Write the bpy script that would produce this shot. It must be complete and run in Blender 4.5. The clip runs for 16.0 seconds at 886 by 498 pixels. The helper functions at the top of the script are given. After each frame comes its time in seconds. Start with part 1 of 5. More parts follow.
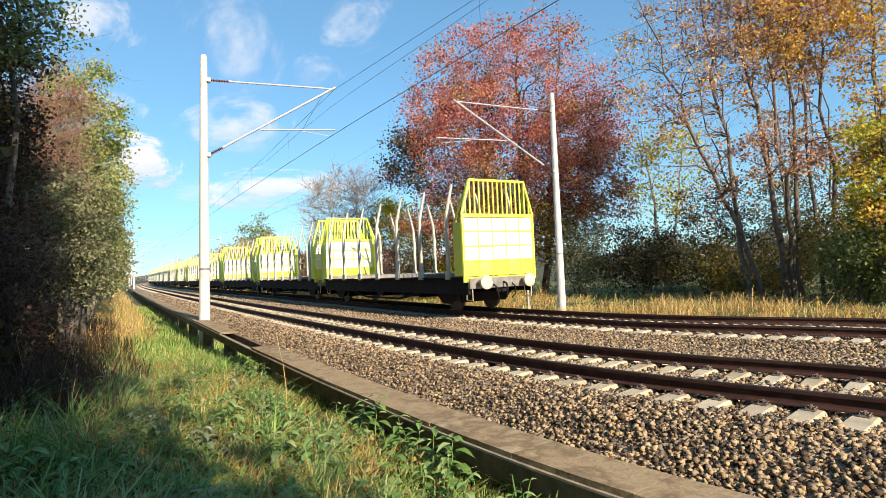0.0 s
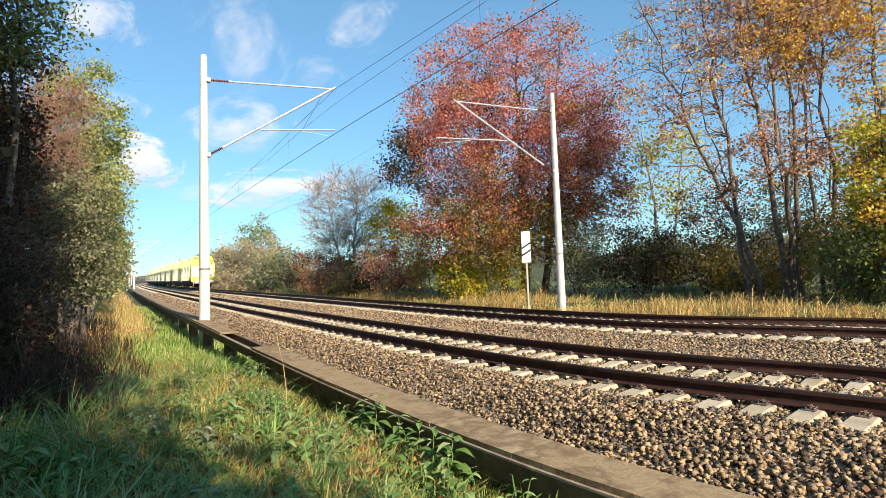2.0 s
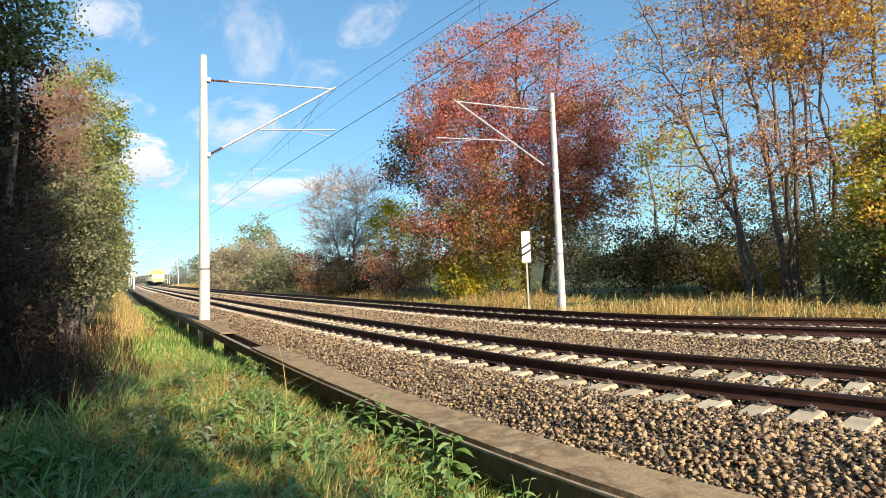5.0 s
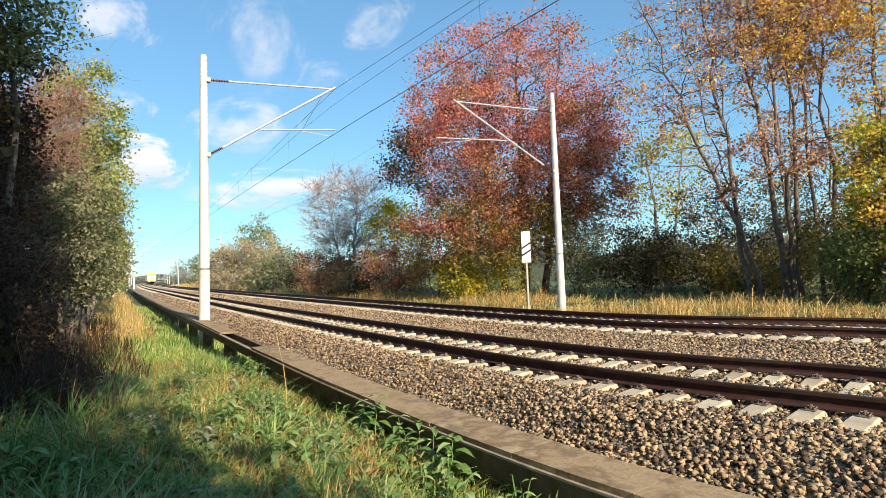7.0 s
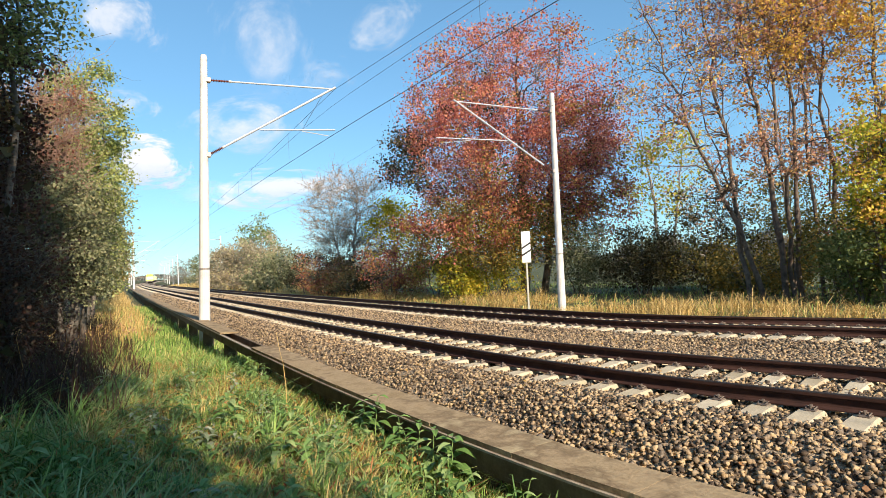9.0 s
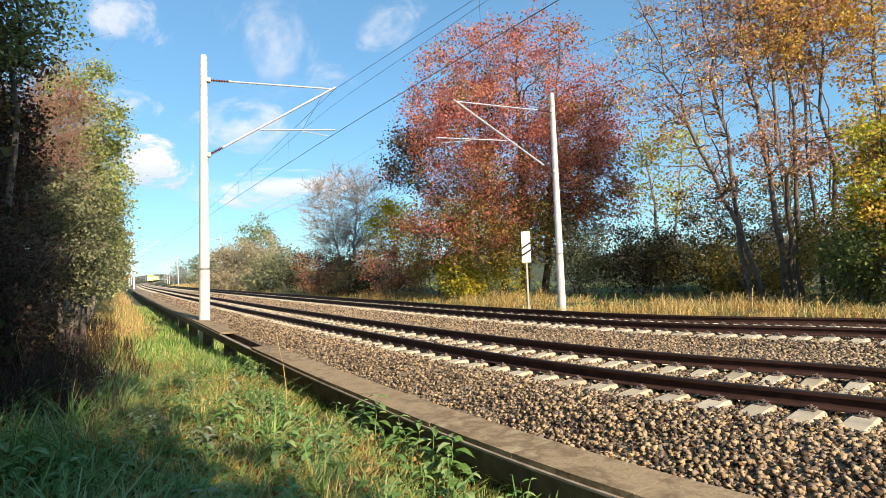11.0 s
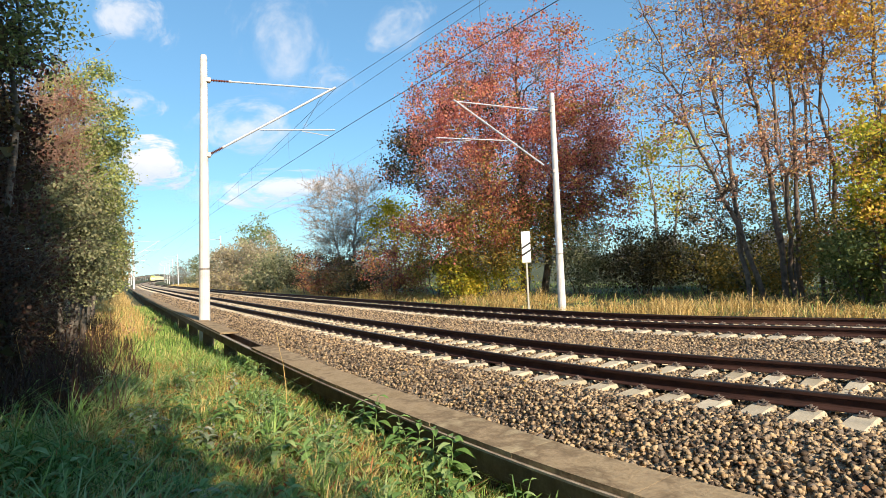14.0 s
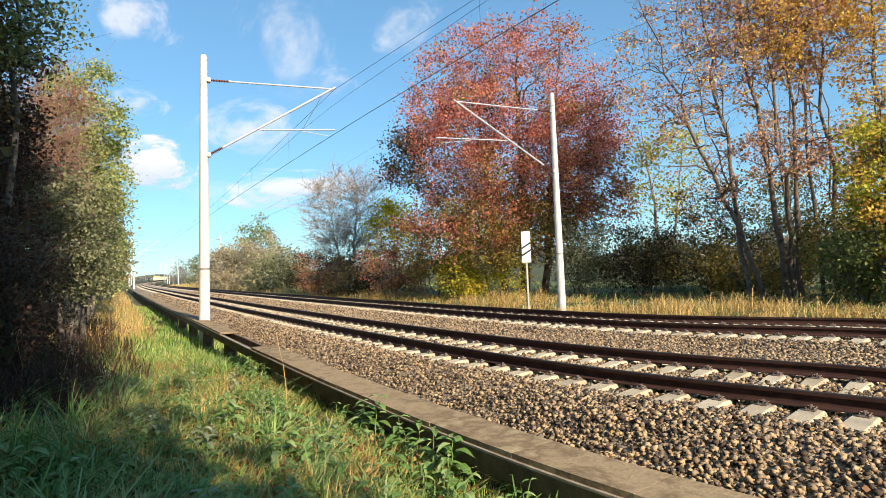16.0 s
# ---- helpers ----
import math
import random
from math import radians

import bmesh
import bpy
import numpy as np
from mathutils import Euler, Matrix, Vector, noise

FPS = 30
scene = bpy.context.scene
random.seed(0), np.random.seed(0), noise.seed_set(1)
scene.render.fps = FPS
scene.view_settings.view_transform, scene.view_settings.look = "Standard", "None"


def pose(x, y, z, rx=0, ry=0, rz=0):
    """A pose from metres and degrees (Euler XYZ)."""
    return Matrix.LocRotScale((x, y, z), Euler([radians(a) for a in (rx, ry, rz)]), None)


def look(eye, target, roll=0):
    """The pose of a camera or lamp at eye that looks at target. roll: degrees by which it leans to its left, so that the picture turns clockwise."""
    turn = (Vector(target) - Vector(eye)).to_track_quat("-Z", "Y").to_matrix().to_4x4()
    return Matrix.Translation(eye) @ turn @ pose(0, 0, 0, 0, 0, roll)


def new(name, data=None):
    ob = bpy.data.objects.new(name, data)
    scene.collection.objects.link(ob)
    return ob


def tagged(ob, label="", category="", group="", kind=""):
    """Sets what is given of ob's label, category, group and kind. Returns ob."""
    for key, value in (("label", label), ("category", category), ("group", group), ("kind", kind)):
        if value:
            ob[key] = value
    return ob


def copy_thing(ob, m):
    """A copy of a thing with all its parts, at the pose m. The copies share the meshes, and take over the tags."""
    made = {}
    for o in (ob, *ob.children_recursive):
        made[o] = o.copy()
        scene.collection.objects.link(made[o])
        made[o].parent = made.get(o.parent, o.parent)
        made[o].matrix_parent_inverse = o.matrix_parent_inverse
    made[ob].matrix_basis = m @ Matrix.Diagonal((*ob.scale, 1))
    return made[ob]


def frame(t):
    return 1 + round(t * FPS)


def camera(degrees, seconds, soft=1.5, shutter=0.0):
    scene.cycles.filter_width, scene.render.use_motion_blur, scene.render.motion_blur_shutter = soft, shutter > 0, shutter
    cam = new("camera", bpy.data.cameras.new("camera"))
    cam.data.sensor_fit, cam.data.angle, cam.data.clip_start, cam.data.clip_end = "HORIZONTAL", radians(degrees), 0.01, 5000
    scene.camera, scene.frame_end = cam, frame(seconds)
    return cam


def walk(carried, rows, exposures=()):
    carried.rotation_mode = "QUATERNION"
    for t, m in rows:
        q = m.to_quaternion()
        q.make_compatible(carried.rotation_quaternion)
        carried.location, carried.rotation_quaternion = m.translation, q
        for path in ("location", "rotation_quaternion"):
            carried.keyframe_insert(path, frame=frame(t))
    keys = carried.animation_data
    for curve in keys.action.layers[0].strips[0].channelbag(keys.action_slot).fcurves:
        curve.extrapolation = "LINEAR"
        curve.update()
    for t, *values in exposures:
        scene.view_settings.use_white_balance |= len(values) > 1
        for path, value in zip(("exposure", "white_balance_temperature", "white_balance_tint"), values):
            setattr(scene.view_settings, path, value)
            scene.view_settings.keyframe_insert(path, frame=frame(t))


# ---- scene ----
cam = camera(74.97, 16.0, soft=0.7)
EYE = (-6.9255, -0.5050, 1.7194)
AIM = (EYE[0] + 0.505856, EYE[1] + 0.862080, EYE[2] + 0.030442)
STILL = look(EYE, AIM, -2.5807)
walk(cam, [(0.0, STILL), (16.0, STILL)], exposures=[(0.0, 0.66), (16.0, 0.66)])

# ---------------------------------------------------------------- light
SUN_AZ, SUN_EL = radians(176.0), radians(28.0)      # from +y towards +x
world = bpy.data.worlds.new("sky")
scene.world = world
world.use_nodes = True
wn = world.node_tree.nodes
sky = wn.new("ShaderNodeTexSky")
sky.sky_type, sky.sun_disc = "NISHITA", False
sky.sun_elevation, sky.sun_rotation = SUN_EL, SUN_AZ
sky.air_density, sky.dust_density, sky.ozone_density = 1.0, 0.05, 5.0
even = wn.new("ShaderNodeGamma")
even.inputs[1].default_value = 0.65
tint = wn.new("ShaderNodeMix")
tint.data_type, tint.blend_type = "RGBA", "MULTIPLY"
tint.inputs[0].default_value, tint.inputs[7].default_value = 1.0, (0.93, 1.36, 1.52, 1)
world.node_tree.links.new(sky.outputs[0], even.inputs[0])
world.node_tree.links.new(even.outputs[0], tint.inputs[6])
world.node_tree.links.new(tint.outputs[2], wn["Background"].inputs[0])
wn["Background"].inputs[1].default_value = 0.132
sun = new("sun", bpy.data.lights.new("sun", "SUN"))
sun.data.energy, sun.data.angle, sun.data.color = 5.0, radians(0.55), (1.0, 0.85, 0.66)
TO_SUN = Vector((math.sin(SUN_AZ) * math.cos(SUN_EL), math.cos(SUN_AZ) * math.cos(SUN_EL), math.sin(SUN_EL)))
sun.matrix_world = look((0, 0, 60), Vector((0, 0, 60)) - TO_SUN)

# ---------------------------------------------------------------- materials
def mat(name, base, rough=0.7, metal=0.0, vary=(), scale=8.0, fine=60.0, bump=0.15, depth=0.01, spots=None, island=0.0, random_ob=0.0, spec=0.4):
    """A surface with base colour, a second and third colour in stains and grain, and relief."""
    m = bpy.data.materials.new(name)
    m.use_nodes = True
    nt = m.node_tree
    b = nt.nodes["Principled BSDF"]
    b.inputs["Roughness"].default_value, b.inputs["Metallic"].default_value = rough, metal
    b.inputs["Specular IOR Level"].default_value = spec
    tc = nt.nodes.new("ShaderNodeTexCoord")
    big = nt.nodes.new("ShaderNodeTexNoise")
    big.inputs["Scale"].default_value, big.inputs["Detail"].default_value = scale, 5
    small = nt.nodes.new("ShaderNodeTexNoise")
    small.inputs["Scale"].default_value, small.inputs["Detail"].default_value = fine, 4
    for n in (big, small):
        nt.links.new(tc.outputs["Object"], n.inputs["Vector"])
    ramp = nt.nodes.new("ShaderNodeValToRGB")
    cols = [base, *vary]
    els = ramp.color_ramp.elements
    while len(els) < len(cols):
        els.new(0.5)
    for i, c in enumerate(cols):
        els[i].position = 0.3 + 0.4 * i / max(1, len(cols) - 1)
        els[i].color = (*c, 1)
    if len(cols) == 1:
        els[1].color = (*[x * 0.8 for x in base], 1)
    fac = big.outputs["Fac"]
    if island or random_ob:
        src = nt.nodes.new("ShaderNodeNewGeometry").outputs["Random Per Island"] if island else nt.nodes.new("ShaderNodeObjectInfo").outputs["Random"]
        mixf = nt.nodes.new("ShaderNodeMix")
        mixf.inputs[0].default_value = island or random_ob
        nt.links.new(fac, mixf.inputs[2])
        nt.links.new(src, mixf.inputs[3])
        fac = mixf.outputs[0]
    nt.links.new(fac, ramp.inputs[0])
    grain = nt.nodes.new("ShaderNodeMix")
    grain.data_type, grain.blend_type = "RGBA", "OVERLAY"
    grain.inputs[0].default_value = 0.35
    nt.links.new(ramp.outputs[0], grain.inputs[6])
    nt.links.new(small.outputs["Fac"], grain.inputs[7])
    nt.links.new(grain.outputs[2], b.inputs["Base Color"])
    if bump:
        bp = nt.nodes.new("ShaderNodeBump")
        bp.inputs["Strength"].default_value, bp.inputs["Distance"].default_value = bump, depth
        nt.links.new(small.outputs["Fac"], bp.inputs["Height"])
        nt.links.new(bp.outputs[0], b.inputs["Normal"])
    return m


def leafy(name, colours, thin=0.40, rough=0.55, pos=None):
    """Leaves or blades: each one has its own colour, light shines through."""
    m = bpy.data.materials.new(name)
    m.use_nodes = True
    nt = m.node_tree
    b = nt.nodes["Principled BSDF"]
    b.inputs["Roughness"].default_value = rough
    b.inputs["Specular IOR Level"].default_value = 0.3
    g = nt.nodes.new("ShaderNodeNewGeometry")
    tc = nt.nodes.new("ShaderNodeTexCoord")
    n = nt.nodes.new("ShaderNodeTexNoise")
    n.inputs["Scale"].default_value = 0.45
    nt.links.new(tc.outputs["Object"], n.inputs["Vector"])
    mx = nt.nodes.new("ShaderNodeMix")
    mx.inputs[0].default_value = 0.5
    nt.links.new(n.outputs["Fac"], mx.inputs[2])
    nt.links.new(g.outputs["Random Per Island"], mx.inputs[3])
    ramp = nt.nodes.new("ShaderNodeValToRGB")
    els = ramp.color_ramp.elements
    while len(els) < len(colours):
        els.new(0.5)
    for i, c in enumerate(colours):
        els[i].position = 0.22 + 0.56 * i / max(1, len(colours) - 1)
        els[i].color = (*c, 1)
    nt.links.new(mx.outputs[0], ramp.inputs[0])
    nt.links.new(ramp.outputs[0], b.inputs["Base Color"])
    tr = nt.nodes.new("ShaderNodeBsdfTranslucent")
    nt.links.new(ramp.outputs[0], tr.inputs[0])
    ms = nt.nodes.new("ShaderNodeMixShader")
    ms.inputs[0].default_value = thin
    nt.links.new(b.outputs[0], ms.inputs[1])
    nt.links.new(tr.outputs[0], ms.inputs[2])
    nt.links.new(ms.outputs[0], nt.nodes["Material Output"].inputs[0])
    return m


M_STONE = mat("ballast_stone", (0.085, 0.060, 0.042), 0.9, vary=((0.36, 0.25, 0.145), (0.18, 0.145, 0.115), (0.48, 0.345, 0.20)), scale=3, fine=90, bump=0.3, island=0.8)
M_BED = mat("ballast_far", (0.22, 0.165, 0.11), 0.9, vary=((0.44, 0.33, 0.22), (0.32, 0.24, 0.16)), scale=18, fine=34, bump=1.0, depth=0.05)
M_SLEEPER = mat("sleeper_concrete", (0.50, 0.42, 0.29), 0.85, vary=((0.60, 0.51, 0.37), (0.40, 0.33, 0.22)), scale=3, fine=70, bump=0.2, random_ob=0.4)
M_RUST = mat("rail_rust", (0.042, 0.016, 0.012), 0.85, vary=((0.060, 0.024, 0.017), (0.030, 0.012, 0.010)), scale=4, fine=80, bump=0.2)
# dark base colour stands in for the dark trees reflected in the running face
M_RUNTOP = mat("rail_running_face", (0.09, 0.07, 0.06), 0.5, 0.8, vary=((0.06, 0.04, 0.03),), scale=3, fine=50, bump=0.02)
M_CLIP = mat("rail_clip_steel", (0.16, 0.12, 0.10), 0.6, 0.3, vary=((0.28, 0.23, 0.19),), scale=20, fine=90)
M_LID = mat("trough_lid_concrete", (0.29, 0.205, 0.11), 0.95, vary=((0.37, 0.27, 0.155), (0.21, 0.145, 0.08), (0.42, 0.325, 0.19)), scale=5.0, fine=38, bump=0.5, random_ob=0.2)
# darker than the lids: the shade on the trough's side is in the colour
M_TROUGH = mat("trough_shaded_concrete", (0.125, 0.085, 0.05), 0.9, vary=((0.19, 0.135, 0.085), (0.085, 0.06, 0.038)), scale=2.5, fine=45, bump=0.3)
# pale strip: the highlight along the lid edge is put into its colour
M_EDGE = mat("trough_edge_highlight", (0.48, 0.41, 0.32), 0.7, 0.0, vary=((0.30, 0.24, 0.18),), scale=5, fine=60)
M_MAST = mat("mast_concrete", (0.60, 0.58, 0.55), 0.8, vary=((0.68, 0.66, 0.63), (0.52, 0.50, 0.47)), scale=1.5, fine=40, bump=0.1)
M_TUBE = mat("galvanised_tube", (0.52, 0.54, 0.56), 0.5, 0.35, vary=((0.62, 0.63, 0.64),), scale=6, fine=60)
M_INSUL = mat("brown_insulator", (0.16, 0.05, 0.035), 0.3, vary=((0.2, 0.07, 0.05),), scale=6)
M_WIRE = mat("wire_copper", (0.06, 0.055, 0.05), 0.6, 0.4, vary=((0.09, 0.08, 0.07),), scale=5)
M_WHITE = mat("white_enamel", (0.80, 0.80, 0.78), 0.4, vary=((0.74, 0.74, 0.72),), scale=2, fine=30, bump=0.03)
M_BLACK = mat("black_paint", (0.02, 0.02, 0.022), 0.5, vary=((0.03, 0.03, 0.03),), scale=3)
M_POST = mat("sign_post_grey", (0.50, 0.49, 0.42), 0.6, 0.2, vary=((0.42, 0.40, 0.34),), scale=4)
M_YELLOW = mat("wagon_yellow", (0.78, 0.81, 0.08), 0.45, vary=((0.72, 0.77, 0.10), (0.83, 0.83, 0.22)), scale=1.2, fine=30, bump=0.05)
M_PALE = mat("wagon_pale_panel", (0.85, 0.85, 0.64), 0.5, vary=((0.83, 0.83, 0.68), (0.80, 0.81, 0.48)), scale=1.0, fine=25, bump=0.05)
M_FRAME = mat("wagon_frame_dark", (0.012, 0.011, 0.012), 0.85, vary=((0.022, 0.018, 0.016), (0.009, 0.009, 0.010)), scale=2, fine=40, spec=0.15)
M_STAKE = mat("wagon_stake_alloy", (0.66, 0.62, 0.52), 0.6, 0.0, vary=((0.52, 0.47, 0.38),), scale=2, fine=40, bump=0.05)
M_STEEL = mat("wagon_steel", (0.42, 0.40, 0.37), 0.5, 0.5, vary=((0.25, 0.2, 0.17),), scale=5, fine=40)
M_WHEEL = mat("wheel_steel", (0.09, 0.06, 0.05), 0.6, 0.5, vary=((0.16, 0.12, 0.1),), scale=5, fine=40)
M_SOIL = mat("meadow_soil", (0.045, 0.05, 0.018), 0.95, vary=((0.09, 0.085, 0.03), (0.06, 0.075, 0.02), (0.12, 0.10, 0.05)), scale=0.8, fine=9, bump=0.8, depth=0.05)
M_BARK = mat("bark_grey_brown", (0.085, 0.065, 0.05), 0.9, vary=((0.15, 0.125, 0.10), (0.06, 0.045, 0.035)), scale=3, fine=25, bump=0.6, depth=0.02)
M_BARK_ALDER = mat("bark_alder", (0.115, 0.085, 0.066), 0.9, vary=((0.19, 0.145, 0.115), (0.07, 0.053, 0.043)), scale=3, fine=25, bump=0.6, depth=0.02)
M_BARK_PALE = mat("bark_pale", (0.27, 0.225, 0.18), 0.9, vary=((0.38, 0.33, 0.28), (0.20, 0.16, 0.125)), scale=3, fine=25, bump=0.5)
M_LEAF_RED = leafy("leaf_red", ((0.26, 0.080, 0.080), (0.56, 0.155, 0.112), (0.78, 0.275, 0.18), (0.80, 0.45, 0.20)))
M_LEAF_DARKRED = leafy("leaf_dark_red", ((0.22, 0.070, 0.080), (0.44, 0.130, 0.100), (0.62, 0.280, 0.095), (0.46, 0.390, 0.095)))
M_LEAF_OLIVE = leafy("leaf_olive", ((0.100, 0.100, 0.036), (0.180, 0.180, 0.054), (0.324, 0.234, 0.054), (0.468, 0.306, 0.054)))
M_LEAF_YELLOW = leafy("leaf_yellow", ((0.316, 0.316, 0.038), (0.670, 0.520, 0.038), (0.820, 0.651, 0.038), (0.820, 0.558, 0.056)))
M_LEAF_LIME = leafy("leaf_lime", ((0.28, 0.34, 0.05), (0.48, 0.50, 0.06), (0.72, 0.58, 0.06), (0.80, 0.54, 0.07)), thin=0.42)
M_LEAF_FRESH = leafy("leaf_fresh_green", ((0.169, 0.208, 0.072), (0.312, 0.364, 0.117), (0.468, 0.494, 0.156), (0.572, 0.559, 0.221)), thin=0.42)
# pale greys: the haze of distance is put into the leaf colour
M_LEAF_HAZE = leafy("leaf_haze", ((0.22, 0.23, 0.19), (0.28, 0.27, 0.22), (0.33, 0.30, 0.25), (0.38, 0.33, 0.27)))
M_LEAF_GREEN = leafy("leaf_green", ((0.104, 0.140, 0.052), (0.200, 0.246, 0.083), (0.305, 0.352, 0.118), (0.422, 0.422, 0.164)))
M_LEAF_GREY = leafy("leaf_grey_green", ((0.115, 0.125, 0.067), (0.211, 0.230, 0.115), (0.326, 0.326, 0.173), (0.422, 0.384, 0.211)))
# near-black: the hedge's deep shade is put into this leaf colour
M_LEAF_DARK = leafy("leaf_dark_shade", ((0.036, 0.030, 0.016), (0.066, 0.056, 0.024), (0.100, 0.082, 0.034), (0.160, 0.130, 0.055)))
M_LEAF_ORANGE = leafy("leaf_orange", ((0.336, 0.179, 0.146), (0.504, 0.246, 0.134), (0.672, 0.358, 0.101), (0.762, 0.526, 0.112)))
M_LEAF_BROWN = leafy("leaf_brown", ((0.338, 0.169, 0.144), (0.540, 0.288, 0.203), (0.742, 0.423, 0.220), (0.820, 0.607, 0.203)))
# red-brown leaves, darkened so that the colour holds the hedge's shade
M_LEAF_RUST_SHADE = leafy("leaf_rust_shade", ((0.042, 0.021, 0.018), (0.078, 0.036, 0.027), (0.120, 0.060, 0.036), (0.084, 0.066, 0.030)))
M_LEAF_PINK = leafy("leaf_pink_gold", ((0.30, 0.15, 0.16), (0.54, 0.27, 0.22), (0.76, 0.46, 0.17), (0.84, 0.64, 0.17)), thin=0.45)
M_LEAF_GOLD = leafy("leaf_gold", ((0.42, 0.20, 0.12), (0.66, 0.36, 0.10), (0.80, 0.52, 0.09), (0.84, 0.64, 0.12)), thin=0.45)
M_LEAF_TAN = leafy("leaf_tan", ((0.26, 0.22, 0.15), (0.42, 0.34, 0.22), (0.52, 0.42, 0.27), (0.50, 0.46, 0.22)))
M_MUGWORT = leafy("herb_grey_green", ((0.16, 0.20, 0.11), (0.28, 0.32, 0.20), (0.40, 0.43, 0.30), (0.50, 0.50, 0.36)), thin=0.2)
M_LEAF_RUSTRED = leafy("leaf_rust_red", ((0.16, 0.05, 0.04), (0.34, 0.10, 0.06), (0.48, 0.18, 0.09), (0.30, 0.16, 0.08)))
M_TWIG = mat("twig_red_brown", (0.34, 0.20, 0.15), 0.85, vary=((0.44, 0.28, 0.21), (0.24, 0.13, 0.10)), scale=4, fine=30, bump=0.3)
M_GRASS = leafy("grass_green", ((0.110, 0.205, 0.042), (0.235, 0.390, 0.080), (0.400, 0.540, 0.140), (0.700, 0.600, 0.240)), thin=0.35)
M_STRAW = leafy("grass_straw", ((0.30, 0.195, 0.060), (0.55, 0.365, 0.12), (0.72, 0.49, 0.18), (0.84, 0.63, 0.28)), thin=0.25)
M_WEED = leafy("weed_green", ((0.105, 0.205, 0.050), (0.190, 0.320, 0.085), (0.300, 0.420, 0.145), (0.420, 0.480, 0.220)), thin=0.25)
M_LITTER = leafy("leaf_litter", ((0.156, 0.072, 0.036), (0.312, 0.156, 0.060), (0.480, 0.312, 0.060), (0.360, 0.096, 0.048)), thin=0.1)


# ---------------------------------------------------------------- mesh helpers
class Geo:
    """Collects points and faces; each face may carry a material slot."""

    def __init__(self):
        self.v, self.f, self.s = [], [], []

    def add(self, pts, faces, slot=0):
        n = len(self.v)
        self.v += [tuple(q) for q in pts]
        self.f += [tuple(i + n for i in f) for f in faces]
        self.s += [slot] * len(faces)
        return self

    def box(self, lo, hi, m=None, cut=0.0, slot=0):
        """A box, its edges chamfered by cut."""
        lo, hi = Vector(lo), Vector(hi)
        c, h = (lo + hi) / 2, (hi - lo) / 2
        pts, faces = [], []
        if cut <= 0:
            pts = [Vector((x, y, z)) for z in (-1, 1) for y in (-1, 1) for x in (-1, 1)]
            pts = [Vector((q.x * h.x, q.y * h.y, q.z * h.z)) + c for q in pts]
            faces = [(0, 2, 3, 1), (4, 5, 7, 6), (0, 1, 5, 4), (2, 6, 7, 3), (0, 4, 6, 2), (1, 3, 7, 5)]
        else:
            bm = bmesh.new()
            bmesh.ops.create_cube(bm, size=1)
            for q in bm.verts:
                q.co = Vector((q.co.x * 2 * h.x, q.co.y * 2 * h.y, q.co.z * 2 * h.z)) + c
            bmesh.ops.bevel(bm, geom=bm.edges[:], offset=min(cut, 0.45 * min(h) * 2), segments=1, affect="EDGES")
            pts = [q.co.copy() for q in bm.verts]
            faces = [tuple(q.index for q in f.verts) for f in bm.faces]
            bm.free()
        if m is not None:
            pts = [m @ q for q in pts]
        return self.add(pts, faces, slot)

    def tube(self, path, radii, n=8, cap=True, slot=0):
        path = [Vector(q) for q in path]
        if not isinstance(radii, (list, tuple)):
            radii = [radii] * len(path)
        pts, faces = [], []
        side = None
        for i, q in enumerate(path):
            d = (path[min(i + 1, len(path) - 1)] - path[max(i - 1, 0)])
            d = d.normalized() if d.length > 1e-9 else Vector((0, 0, 1))
            if side is None:
                side = d.orthogonal().normalized()
            side = (side - d * side.dot(d))
            side = side.normalized() if side.length > 1e-6 else d.orthogonal().normalized()
            up = d.cross(side)
            for k in range(n):
                a = 2 * math.pi * k / n
                pts.append(q + (side * math.cos(a) + up * math.sin(a)) * radii[i])
        for i in range(len(path) - 1):
            for k in range(n):
                a, b = i * n + k, i * n + (k + 1) % n
                faces.append((a, b, b + n, a + n))
        if cap:
            faces.append(tuple(range(n))[::-1])
            faces.append(tuple(range((len(path) - 1) * n, len(path) * n)))
        return self.add(pts, faces, slot)

    def mesh(self, name, mats, smooth=False):
        me = bpy.data.meshes.new(name)
        me.from_pydata(self.v, [], self.f)
        for m in (mats if isinstance(mats, (list, tuple)) else [mats]):
            me.materials.append(m)
        if any(self.s):
            me.polygons.foreach_set("material_index", self.s)
        if smooth:
            me.polygons.foreach_set("use_smooth", [True] * len(me.polygons))
        me.update()
        return me


def arrays(name, verts, faces, m, smooth=False):
    """A mesh from arrays: verts n x 3, faces n x 3 or n x 4."""
    me = bpy.data.meshes.new(name)
    k = faces.shape[1]
    me.vertices.add(len(verts))
    me.vertices.foreach_set("co", np.ascontiguousarray(verts, dtype=np.float32).ravel())
    me.loops.add(faces.size)
    me.loops.foreach_set("vertex_index", np.ascontiguousarray(faces, dtype=np.int32).ravel())
    me.polygons.add(len(faces))
    me.polygons.foreach_set("loop_start", np.arange(0, faces.size, k, dtype=np.int32))
    me.polygons.foreach_set("loop_total", np.full(len(faces), k, dtype=np.int32))
    if smooth:
        me.polygons.foreach_set("use_smooth", np.ones(len(faces), dtype=bool))
    me.materials.append(m)
    me.update(calc_edges=True)
    return me


def part(name, geo, m, parent=None, label="", smooth=False):
    """Links a mesh as one object under a thing or a part."""
    me = geo.mesh(name, m, smooth) if isinstance(geo, Geo) else geo
    ob = new(name, me)
    if parent is not None:
        ob.parent = parent
    return tagged(ob, label)


def thing(name, m, label, category, group="", kind=""):
    ob = new(name)
    ob.empty_display_size = 0.2
    ob.matrix_world = m
    return tagged(ob, label, category, group, kind)


